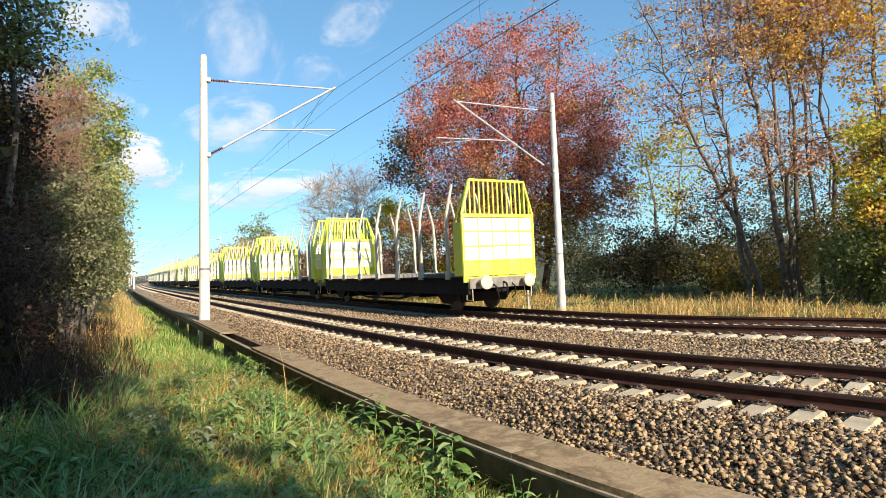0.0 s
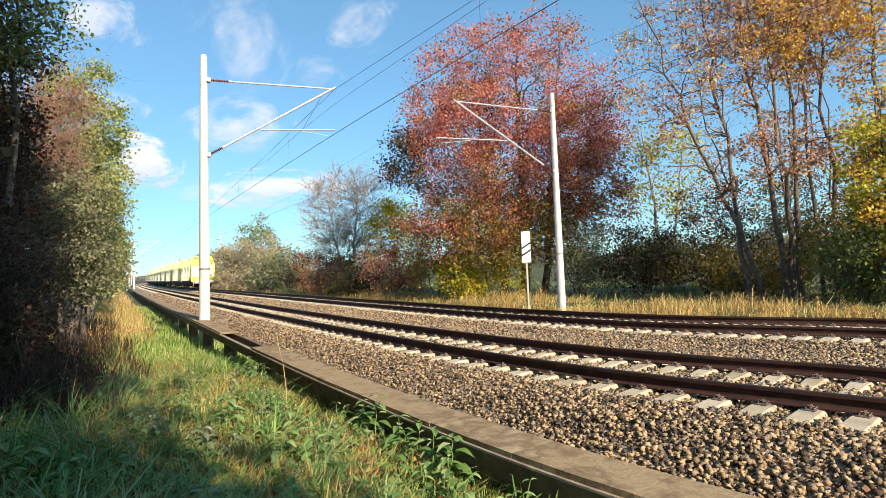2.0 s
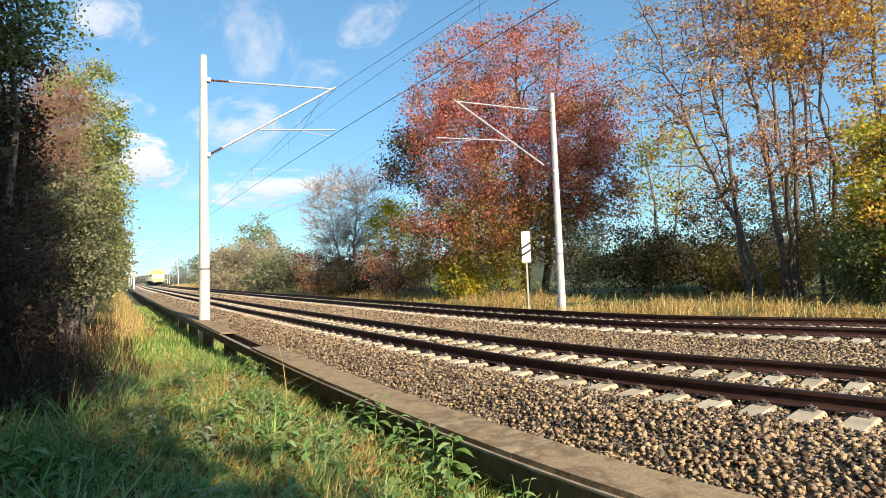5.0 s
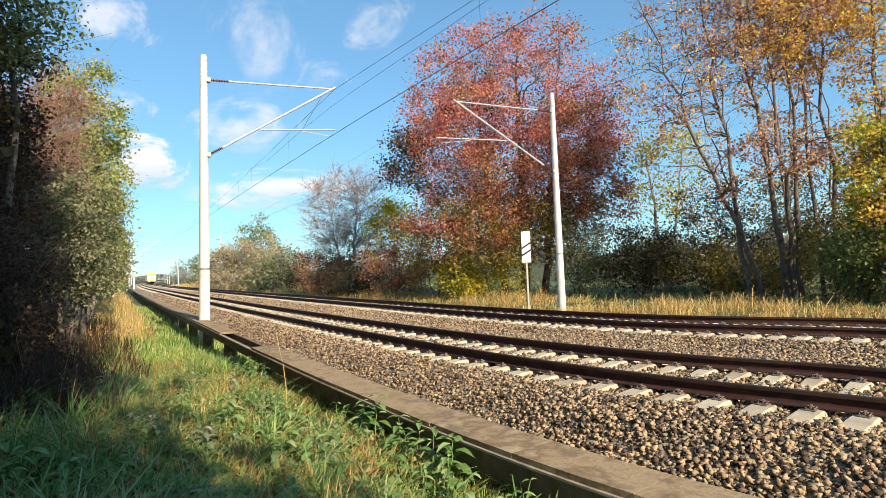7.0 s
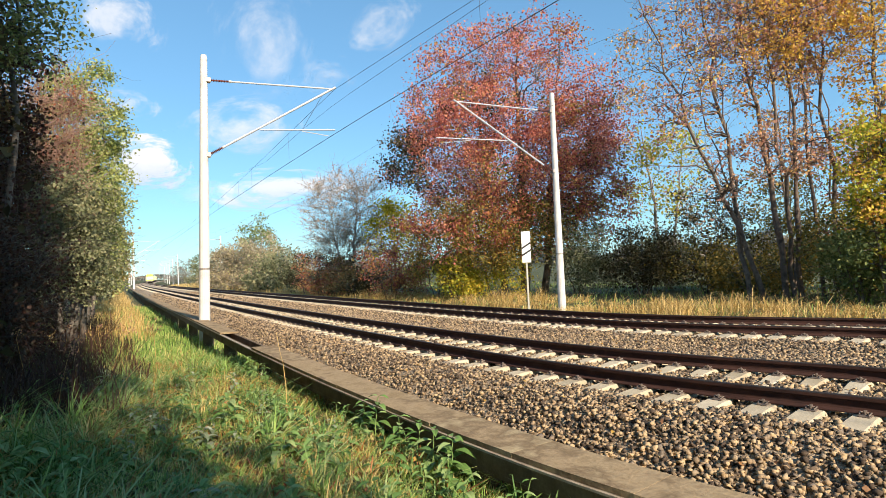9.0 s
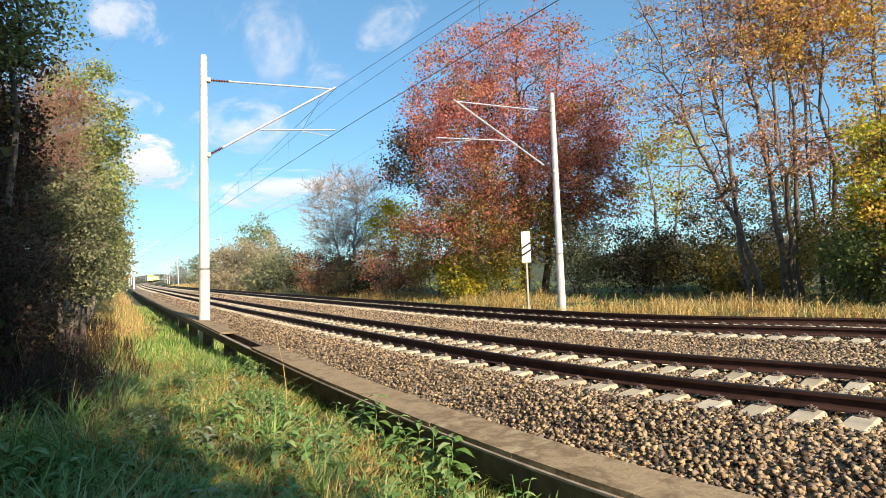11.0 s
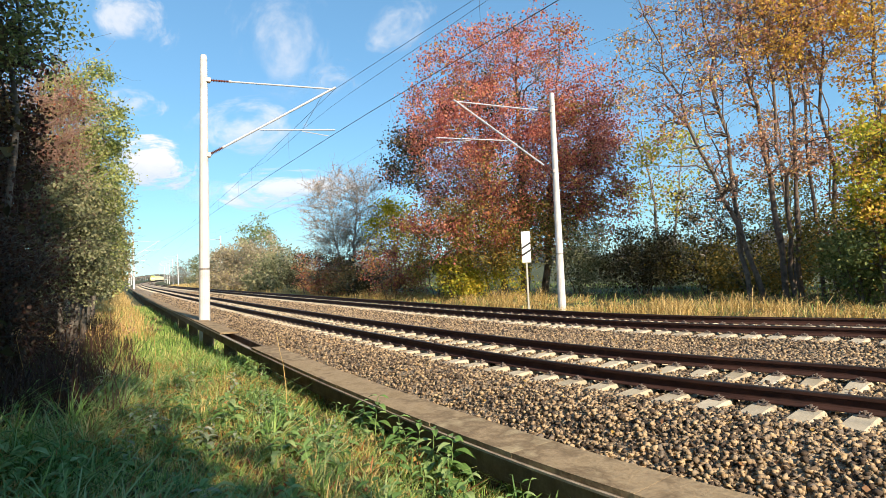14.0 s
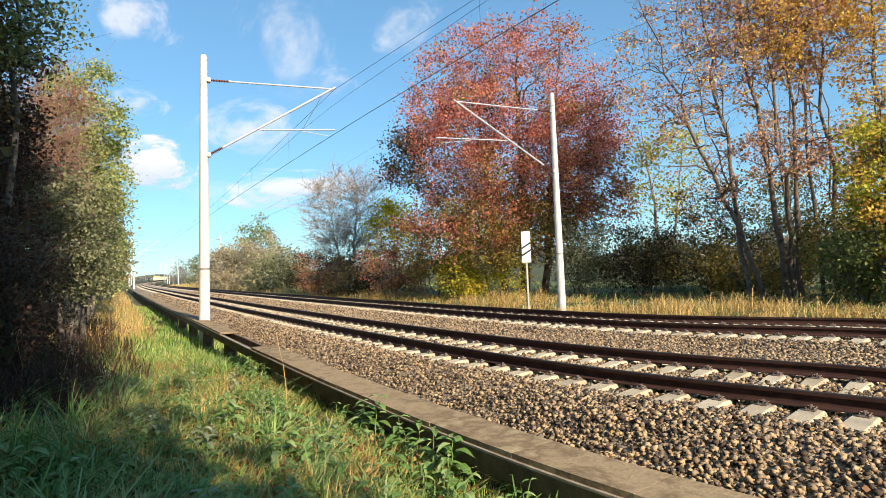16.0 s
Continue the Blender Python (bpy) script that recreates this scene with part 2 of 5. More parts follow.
# ---------------------------------------------------------------- the line of the railway
# x and y along each line, by powers of 12 / (s + 12), then s, then the far bend
LINES = {
    "A0": ((-2.3277, 1.8474, -0.52646, 8.0118, -39.035, 66.234, -34.427, 0.015752, 9.5251e-05), (-2.1321, 16.405, -55.322, 47.47, 51.827, -89.929, 32.317, 0.0040678, -5.5181e-06)),
    "A1": ((-2.0556, 13.369, -54.796, 145.86, -233.92, 218.43, -86.171, 0.01804, 9.2694e-05), (-5.9036, 66.466, -341.07, 848.49, -1124.5, 791.75, -235.82, 0.01288, -1.5539e-05)),
    "B0": ((-0.81917, 31.919, -114.33, 211.73, -197.15, 117.78, -45.916, 0.022132, 8.8086e-05), (-10.938, 133.95, -722.74, 1888.8, -2578, 1818.9, -532.91, 0.024546, -2.864e-05)),
    "B1": ((0.69255, 26.164, -48.493, -72.748, 384.56, -437.52, 152.9, 0.021616, 8.8681e-05), (-10.977, 134.51, -716.55, 1814.2, -2342.1, 1533.6, -414.89, 0.024589, -2.8567e-05)),
    "T0": ((-3.6974, -18.295, 99.575, -265.64, 375.74, -271.03, 79.456, 0.011758, 9.9549e-05), (12.735, -178.98, 1050.3, -3010.8, 4476, -3335.9, 988.85, -0.030884, 3.4507e-05)),
    "T1": ((-3.3997, -18.284, 100.24, -267.48, 377.69, -271.32, 79.166, 0.011785, 9.9558e-05), (11.164, -158.55, 936.4, -2702.7, 4041.9, -3027.2, 901.28, -0.027171, 3.0236e-05)),
}


def basis(s):
    s = np.asarray(s, dtype=float)
    u = 12.0 / (s + 12.0)
    return np.stack([u ** i for i in range(7)] + [s, np.maximum(0, s - 100) ** 2], -1)


def on_line(key, s):
    """Points of a line at the distances s along it; before its start it runs on straight."""
    s = np.atleast_1d(np.asarray(s, dtype=float))
    cx, cy = (np.array(c) for c in LINES[key])
    t = np.maximum(s, 1.7)
    p0 = np.stack([basis(t) @ cx, basis(t) @ cy + t], -1)
    e = np.array([1.7, 2.3])
    q = np.stack([basis(e) @ cx, basis(e) @ cy + e], -1)
    slope = (q[1] - q[0]) / 0.6
    return p0 + np.minimum(s - 1.7, 0)[:, None] * slope


LINE_NAMES = ("T0", "T1", "A0", "A1", "B0", "B1")
ACROSS = (-4.50, -4.12, -0.75, 0.75, 4.28, 5.78)


def across(x, s):
    """The place that lies x metres across from the first track's middle, s metres along."""
    x, s = np.broadcast_arrays(np.asarray(x, dtype=float), np.asarray(s, dtype=float))
    P = np.stack([on_line(k, s.ravel()) for k in LINE_NAMES], 0)
    xs = np.array(ACROSS)
    xf = x.ravel()
    i = np.clip(np.searchsorted(xs, xf) - 1, 0, len(xs) - 2)
    k = (xf - xs[i]) / (xs[i + 1] - xs[i])
    j = np.arange(len(xf))
    return P[i, j] * (1 - k)[:, None] + P[i + 1, j] * k[:, None]


def middle(s, a="B0", b="B1"):
    return (on_line(a, s) + on_line(b, s)) / 2


S_TABLE = np.concatenate([np.linspace(-400, 0, 41)[:-1], np.linspace(0, 60, 61), np.geomspace(62, 900, 60)])
LEFT_EDGE, RIGHT_EDGE = on_line("T0", S_TABLE), on_line("B1", S_TABLE)


def ground_z(x, y):
    """The height of the meadow: a shallow trench under the ballast, the bank beside it."""
    xl = np.interp(y, LEFT_EDGE[:, 1], LEFT_EDGE[:, 0])
    xr = np.interp(y, RIGHT_EDGE[:, 1], RIGHT_EDGE[:, 0])
    left, right = xl - x, x - xr
    bank = 0.13 - 0.15 * np.clip((y - 6.5) / 3.5, 0, 1) - 0.2 * np.clip((y - 10) / 4, 0, 1)
    z = np.where(left > 0, bank + 0.08 * np.clip(left - 0.15, 0, 1.2) + 0.03 * np.clip(left - 1.35, 0, 8), -0.62)
    z = np.where((left <= 0) & (left > -1.3), np.minimum(bank, -0.62 + (left + 1.3) * 1.2), z)
    z = np.where(right > 0, -0.62 + 0.27 * np.clip((right - 1.5) / 2, 0, 1), z)
    bumps = 0.06 * np.sin(x * 1.7 + np.sin(y * 0.9)) * np.cos(y * 1.3 + x * 0.4) + 0.03 * np.sin(x * 4.1 + y * 2.3)
    far = np.clip((np.abs(x) + np.abs(y)) / 60, 0, 1)
    return z + np.where((left > 0.1) | (right > 2), bumps * (1 - far), 0)


# ---------------------------------------------------------------- ground
def steps(lo, hi, fine_lo, fine_hi, fine, grow=1.25):
    out = list(np.arange(fine_lo, fine_hi + 1e-6, fine))
    d, q = fine, fine_hi
    while q < hi:
        d *= grow
        q += d
        out.append(min(q, hi))
    d, q = fine, fine_lo
    while q > lo:
        d *= grow
        q -= d
        out.insert(0, max(q, lo))
    return np.array(out)


def make_ground():
    gx, gy = steps(-2500, 2500, -14, 24, 0.4), steps(-2500, 2500, -6, 40, 0.5)
    X, Y = np.meshgrid(gx, gy)
    V = np.stack([X.ravel(), Y.ravel(), ground_z(X.ravel(), Y.ravel())], -1)
    n = len(gx)
    i = (np.arange(len(gy) - 1)[:, None] * n + np.arange(n - 1)[None]).ravel()
    F = np.stack([i, i + 1, i + n + 1, i + n], -1)
    return tagged(new("ground", arrays("ground", V, F, M_SOIL, True)), "uneven grassy meadow ground beside the railway", "ground", kind="structure")


BED_X = (-3.3, -2.9, -2.45, -2.0, -1.75, -1.35, -0.9, -0.45, 0.0, 0.45, 0.9, 1.35, 1.9, 2.5, 3.1, 3.7, 4.1, 4.6, 5.03, 5.5, 5.9, 6.4, 6.9, 7.3, 7.8, 8.4)
BED_Z = (-0.75, -0.58, -0.32, -0.10, -0.05, -0.03, -0.07, -0.06, -0.06, -0.06, -0.07, -0.03, -0.06, -0.11, -0.11, -0.05, -0.07, -0.06, -0.06, -0.06, -0.07, -0.04, -0.06, -0.2, -0.48, -0.75)


def make_bed():
    s = np.concatenate([np.linspace(-60, 0, 31)[:-1], np.linspace(0, 40, 101), np.geomspace(41, 700, 90)])
    X, S = np.meshgrid(np.array(BED_X), s)
    P = across(X.ravel(), S.ravel())
    V = np.concatenate([P, np.tile(np.array(BED_Z), len(s))[:, None]], 1)
    V[:, 2] += 0.012 * np.sin(V[:, 0] * 5 + V[:, 1] * 3.7)
    n = len(BED_X)
    i = (np.arange(len(s) - 1)[:, None] * n + np.arange(n - 1)[None]).ravel()
    F = np.stack([i, i + 1, i + n + 1, i + n], -1)
    return tagged(new("ballast_bed", arrays("ballast_bed", V, F, M_BED, True)), "grey-brown crushed stone ballast bed under two tracks", "ballast", kind="structure")


def stone_mesh(P, R, shape, rng):
    """Angular stones of one shape (points, triangles or quads), each one knocked out of true and turned."""
    corner, faces = shape
    n, k = len(P), len(corner)
    V = corner[None] * rng.uniform(0.12, 1.35, (n, k, 3))
    V[:, :, 2] *= 0.78
    a, b = rng.uniform(0, 6.28, n), rng.uniform(-0.7, 0.7, n)
    ca, sa, cb, sb = np.cos(a)[:, None], np.sin(a)[:, None], np.cos(b)[:, None], np.sin(b)[:, None]
    x, y, z = V[..., 0], V[..., 1], V[..., 2]
    y, z = y * cb - z * sb, y * sb + z * cb
    x, y = x * ca - y * sa, x * sa + y * ca
    V = np.stack([x, y, z], -1) * R[:, None, None] + P[:, None]
    F = (np.arange(n)[:, None, None] * k + faces[None]).reshape(-1, faces.shape[1])
    return arrays("ballast_stones", V.reshape(-1, 3), F, M_STONE)


CUBE = (np.array([(x, y, z) for z in (-1, 1) for y in (-1, 1) for x in (-1, 1)], dtype=float),
        np.array([(0, 2, 3, 1), (4, 5, 7, 6), (0, 1, 5, 4), (2, 6, 7, 3), (0, 4, 6, 2), (1, 3, 7, 5)]))
OCTA = (1.35 * np.array([(1, 0, 0), (0, 1, 0), (-1, 0, 0), (0, -1, 0), (0.2, 0.1, 1), (-0.1, 0.2, -1)], dtype=float),
        np.array([(0, 1, 4), (1, 2, 4), (2, 3, 4), (3, 0, 4), (1, 0, 5), (2, 1, 5), (3, 2, 5), (0, 3, 5)]))


def make_stones():
    """Loose crushed stones, angular, thick on the near part of the bed."""
    rng = np.random.default_rng(3)
    for lo, hi, per_m2, size, shape in ((1.0, 6.0, 1000, 0.0225, CUBE), (6.0, 12.0, 800, 0.024, OCTA), (12.0, 24.0, 430, 0.028, OCTA), (24.0, 46.0, 130, 0.033, OCTA), (46.0, 80.0, 34, 0.045, OCTA)):
        n = int((hi - lo) * 11.1 * per_m2)
        x, s = rng.uniform(-3.1, 8.0, n), rng.uniform(lo, hi, n)
        z = np.interp(x, BED_X, BED_Z)
        keep = np.ones(n, bool)
        for xm, sm in ((0.0, 2.161), (5.03, 4.08)):
            k = (s - sm) / 0.6
            keep &= ~((np.abs(x - xm) < 1.24) & (np.abs(x - xm) > 0.35) & (np.abs(k - np.round(k)) < 0.19))
            z = np.where(np.abs(x - xm) < 1.3, z - 0.012, z)
        x, s, z, n = x[keep], s[keep], z[keep], int(keep.sum())
        R = size * rng.uniform(0.6, 1.45, n)
        P = np.concatenate([across(x, s), (z + R * 0.35 + rng.uniform(-0.030, 0.026, n))[:, None]], 1)
        tagged(new("ballast_stones", stone_mesh(P, R, shape, rng)), "loose angular grey and tan ballast stones", "ballast", kind="stuff")


# ---------------------------------------------------------------- track
RAIL = [(-0.075, 0), (0.075, 0), (0.075, 0.012), (0.02, 0.03), (0.009, 0.05), (0.009, 0.115), (0.036, 0.132), (0.036, 0.163), (0.028, 0.172),
        (-0.028, 0.172), (-0.036, 0.163), (-0.036, 0.132), (-0.009, 0.115), (-0.009, 0.05), (-0.02, 0.03), (-0.075, 0.012)]


def sweep(profile, pts, z, slots=None):
    """A profile (across, up) carried along a line of points in the plane."""
    g = Geo()
    n = len(profile)
    for i, q in enumerate(pts):
        d = pts[min(i + 1, len(pts) - 1)] - pts[max(i - 1, 0)]
        d = d / np.hypot(*d)
        nx, ny = d[1], -d[0]
        g.v += [(q[0] + nx * a, q[1] + ny * a, z + b) for a, b in profile]
    for i in range(len(pts) - 1):
        for k in range(n):
            k2 = (k + 1) % n
            g.f.append((i * n + k, i * n + k2, (i + 1) * n + k2, (i + 1) * n + k))
            g.s.append(slots[k] if slots else 0)
    g.f += [tuple(range(n)), tuple(range((len(pts) - 1) * n, len(pts) * n))[::-1]]
    g.s += [0, 0]
    return g


def make_rails():
    s = np.concatenate([np.linspace(-60, 0, 13)[:-1], np.linspace(0, 40, 101), np.geomspace(41, 750, 100)])
    slots = [1 if 7 <= k <= 9 else 0 for k in range(len(RAIL))]
    for key in ("A0", "A1", "B0", "B1"):
        ob = new("rail", sweep(RAIL, on_line(key, s), 0.008, slots).mesh("rail", [M_RUST, M_RUNTOP]))
        tagged(ob, "rust-brown steel rail with a worn running face", "rail", "rails of the two tracks")


def sleeper_mesh():
    st = [(-1.30, 0.125, -0.035), (-1.24, 0.13, -0.02), (-0.95, 0.125, 0.0), (-0.55, 0.12, 0.0), (-0.25, 0.10, -0.035), (0.25, 0.10, -0.035), (0.55, 0.12, 0.0), (0.95, 0.125, 0.0), (1.24, 0.13, -0.02), (1.30, 0.125, -0.035)]
    g = Geo()
    for x, w, z in st:
        g.v += [(x, -w - 0.03, -0.2), (x, w + 0.03, -0.2), (x, w, z - 0.02), (x, w - 0.02, z), (x, -w + 0.02, z), (x, -w, z - 0.02)]
    for i in range(len(st) - 1):
        for k in range(6):
            g.f.append((i * 6 + k, (i + 1) * 6 + k, (i + 1) * 6 + (k + 1) % 6, i * 6 + (k + 1) % 6))
    g.f += [tuple(range(6)), tuple(range((len(st) - 1) * 6, len(st) * 6))[::-1]]
    g.s = [0] * len(g.f)
    return g


def clip_mesh():
    """Tension clamp with its bolt and angled guide plate."""
    g = Geo()
    g.box((-0.06, -0.075, 0.0), (0.05, 0.075, 0.02), cut=0.006)
    g.tube([(-0.045, -0.05, 0.03), (0.02, -0.062, 0.05), (0.05, -0.03, 0.038), (0.0, -0.012, 0.05), (0.0, 0.012, 0.05), (0.05, 0.03, 0.038), (0.02, 0.062, 0.05), (-0.045, 0.05, 0.03)], 0.009, 5)
    g.tube([(0, 0, 0.02), (0, 0, 0.085)], [0.013, 0.013], 6)
    g.tube([(0, 0, 0.058), (0, 0, 0.082)], [0.023, 0.02], 6)
    return g


def make_sleepers():
    body = sleeper_mesh().mesh("sleeper", M_SLEEPER)
    clip = clip_mesh().mesh("rail_clip", M_CLIP)
    for a, b, s0, track in (("A0", "A1", 2.161, "near"), ("B0", "B1", 4.08, "far")):
        ks = np.arange(-int(4 / 0.6) - 1, 86)
        s = s0 + 0.6 * ks
        L, R = on_line(a, s), on_line(b, s)
        for i in range(len(s)):
            d = R[i] - L[i]
            m = (L[i] + R[i]) / 2
            gap = float(np.hypot(*d))
            yaw = math.atan2(d[1], d[0]) + random.uniform(-0.006, 0.006)
            ob = new("sleeper", body)
            ob.matrix_world = Matrix.Translation((m[0], m[1], random.uniform(-0.006, 0.004))) @ Matrix.Rotation(yaw, 4, "Z") @ Matrix.Diagonal((gap / 1.5, 1, 1, 1))
            tagged(ob, "pale concrete sleeper bedded in ballast under the rails", "sleeper", "sleepers of the %s track" % track)
            if s[i] > 26:
                continue
            for side in (-0.75, 0.75):
                for way in (-1, 1):
                    c = new("rail_clip", clip)
                    c.parent = ob
                    c.matrix_basis = Matrix.Translation((side + way * 0.115 * 1.5 / gap, 0, 0)) @ Matrix.Rotation(0 if way < 0 else math.pi, 4, "Z") @ Matrix.Diagonal((0.9, 0.8, 0.75, 1))
    g = Geo()
    for a, b, s0 in (("A0", "A1", 2.161), ("B0", "B1", 4.08)):
        s = s0 + 0.6 * np.arange(86, 330)
        L, R = on_line(a, s), on_line(b, s)
        for i in range(len(s)):
            d = R[i] - L[i]
            m = (L[i] + R[i]) / 2
            g.box((-1.3, -0.13, -0.2), (1.3, 0.13, -0.01), Matrix.Translation((*m, 0)) @ Matrix.Rotation(math.atan2(d[1], d[0]), 4, "Z"))
    tagged(new("sleepers_far", g.mesh("sleepers_far", M_SLEEPER)), "pale concrete sleepers far along the tracks", "sleepers", kind="stuff")


# ---------------------------------------------------------------- raised cable trough
def make_trough():
    top = 0.477
    root = thing("cable_trough", Matrix.Identity(4), "weathered concrete cable trough with flat lids, raised on short posts", "cable trough", kind="structure")
    s = np.concatenate([np.linspace(-8, 40, 121), np.geomspace(41, 160, 40)])
    a, b = on_line("T0", s), on_line("T1", s)
    w = 0.385

    def beam(name, x0, x1, z0, z1, m, ss, label=""):
        pa, pb = on_line("T0", ss), on_line("T1", ss)
        g = Geo()
        for p0, p1 in zip(pa, pb):
            d = (p1 - p0) / np.hypot(*(p1 - p0))
            l, r = p0 + d * x0, p0 + d * x1
            g.v += [(*l, z0), (*r, z0), (*r, z1), (*l, z1)]
        n = len(pa)
        for i in range(n - 1):
            for k in range(4):
                g.f.append((i * 4 + k, i * 4 + (k + 1) % 4, i * 4 + 4 + (k + 1) % 4, i * 4 + 4 + k))
        g.f += [(3, 2, 1, 0), tuple(range(4 * n - 4, 4 * n))]
        g.s = [0] * len(g.f)
        return part(name, g, m, root, label)

    beam("side_wall", 0.03, 0.085, top - 0.19, top - 0.052, M_TROUGH, s, "concrete trough wall, its shade put into the dark colour")
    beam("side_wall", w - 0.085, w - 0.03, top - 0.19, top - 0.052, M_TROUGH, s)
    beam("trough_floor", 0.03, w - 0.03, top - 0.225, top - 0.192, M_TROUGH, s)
    beam("edge_strip", -0.018, 0.028, top - 0.052, top - 0.037, M_EDGE, s, "thin concrete edge under the lids, highlight put into its pale colour")
    # the lids, one gap where they are missing
    q = -6.0
    while q < 60:
        n = 1.0 if q < 30 else 2.0
        y = on_line("T0", [q + n / 2])[0][1]
        if not (9.9 < y < 13.3):
            o = random.uniform(-0.006, 0.006)
            beam("lid", 0.0 + o, w + o, top - 0.034, top + random.uniform(0, 0.0012), M_LID, np.linspace(q + 0.0015, q + n - 0.0015, 5))
        q += n
    beam("lid", 0, w, top - 0.034, top, M_LID, np.geomspace(q, 160, 30))
    q = -6.0
    while q < 90:
        pa, pb = on_line("T0", [q])[0], on_line("T1", [q])[0]
        m = (pa + pb) / 2
        d = pb - pa
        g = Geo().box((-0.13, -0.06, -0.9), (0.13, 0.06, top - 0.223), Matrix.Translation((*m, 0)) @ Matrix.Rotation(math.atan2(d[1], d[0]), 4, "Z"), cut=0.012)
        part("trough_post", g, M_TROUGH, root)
        q += 3.14


# ---------------------------------------------------------------- overhead line
def mast_thing(base, top, r0, r1, label, reach, brackets, group="masts of the overhead line"):
    """A tapered spun-concrete mast with a tubular cantilever. reach: where the arm ends; brackets: heights on the mast."""
    base, top = Vector(base), Vector(top)
    root = thing("overhead_mast", Matrix.Translation(base), label, "mast", group)
    t = top - base
    g = Geo().tube([t * k for k in (0, 0.25, 0.5, 0.75, 0.985, 1.0)], [r0 + (r1 - r0) * k for k in (0, 0.25, 0.5, 0.75, 0.985)] + [r1 * 0.8], 16)
    part("mast_pole", g, M_MAST, root, smooth=False)
    for k in (0.28,):
        part("mast_band", Geo().tube([t * k, t * k + Vector((0, 0, 0.05))], [r0 + (r1 - r0) * k + 0.012] * 2, 16), M_STEEL, root)
    if reach is None:
        return root
    hi, lo = brackets
    a = t * ((hi - base.z) / t.z)
    b = t * ((lo - base.z) / t.z)
    tip, arm0, arm1 = (Vector(q) - base for q in reach)
    side = (tip - a).normalized()
    side.z = 0
    side.normalize()
    a, b = a + side * (r1 + 0.03), b + side * (r1 + 0.04)

    def insulator(p, d, n, r):
        gi = Geo()
        gi.tube([p, p + d * (0.045 * n + 0.04)], 0.022, 8)
        for i in range(n):
            q = p + d * (0.04 + 0.045 * i)
            gi.tube([q, q + d * 0.012, q + d * 0.022], [0.03, r, 0.03], 10)
        return gi, p + d * (0.045 * n + 0.04)

    d = (tip - a).normalized()
    gi, q = insulator(a, d, 12, 0.046)
    part("insulator", gi, M_INSUL, root, "brown ribbed insulator")
    part("top_tube", Geo().tube([q, q + d * 0.12, tip], [0.045, 0.028, 0.026], 8), M_TUBE, root)
    d = (tip - b).normalized()
    gi, q = insulator(b, d, 9, 0.06)
    part("insulator", gi, M_INSUL, root, "brown ribbed insulator")
    part("bracket_tube", Geo().tube([q, tip + d * 0.12], 0.036, 8), M_TUBE, root)
    part("steady_tube", Geo().tube([arm0, arm1], 0.024, 8), M_TUBE, root)
    k = 0.55
    part("steady_arm", Geo().tube([arm0.lerp(arm1, k) - Vector((0, 0, 0.05)), arm0.lerp(arm1, k + 0.2) - Vector((0, 0, 0.13)), arm0.lerp(arm1, k + 0.36) - Vector((0, 0, 0.2))], 0.013, 6), M_TUBE, root)
    part("brace", Geo().tube([arm1.lerp(arm0, 0.45), tip.lerp(b, 0.08)], 0.006, 5), M_WIRE, root)
    for q in (a - side * 0.03, b - side * 0.04):
        part("mast_bracket", Geo().box((-0.09, -0.09, -0.07), (0.09, 0.09, 0.07), Matrix.Translation(q), cut=0.01), M_STEEL, root)
    return root


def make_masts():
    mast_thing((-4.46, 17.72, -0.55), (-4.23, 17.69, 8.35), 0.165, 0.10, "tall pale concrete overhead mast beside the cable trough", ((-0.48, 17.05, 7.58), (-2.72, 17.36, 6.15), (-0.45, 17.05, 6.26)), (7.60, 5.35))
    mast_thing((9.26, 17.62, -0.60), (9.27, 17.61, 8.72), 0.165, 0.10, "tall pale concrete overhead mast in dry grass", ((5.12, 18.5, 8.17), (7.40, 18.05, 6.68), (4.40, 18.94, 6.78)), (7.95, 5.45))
    far_l = [(98.0, 0.42), (150.0, 0.42), (200.0, 0.4), (245.0, 0.3), (290.0, 0.3)]
    for y, _ in far_l:
        x = float(np.interp(y, LEFT_EDGE[:, 1], LEFT_EDGE[:, 0])) + 0.45
        mast_thing((x, y, -0.5), (x + 0.03, y, 8.2), 0.16, 0.10, "pale concrete overhead mast far along the line", ((x + 3.6, y, 7.6), (x + 1.6, y, 6.2), (x + 3.6, y, 6.25)), (7.6, 5.4))
    for x, y in ((9.3, 98.0), (10.3, 172.0), (13.0, 215.0), (14.5, 245.0), (17.5, 290.0), (21.0, 345.0)):
        mast_thing((x, y, -0.5), (x, y, 8.3), 0.16, 0.10, "pale concrete overhead mast far along the line", ((x - 3.4, y, 7.7), (x - 1.6, y, 6.3), (x - 3.6, y, 6.35)), (7.7, 5.5))


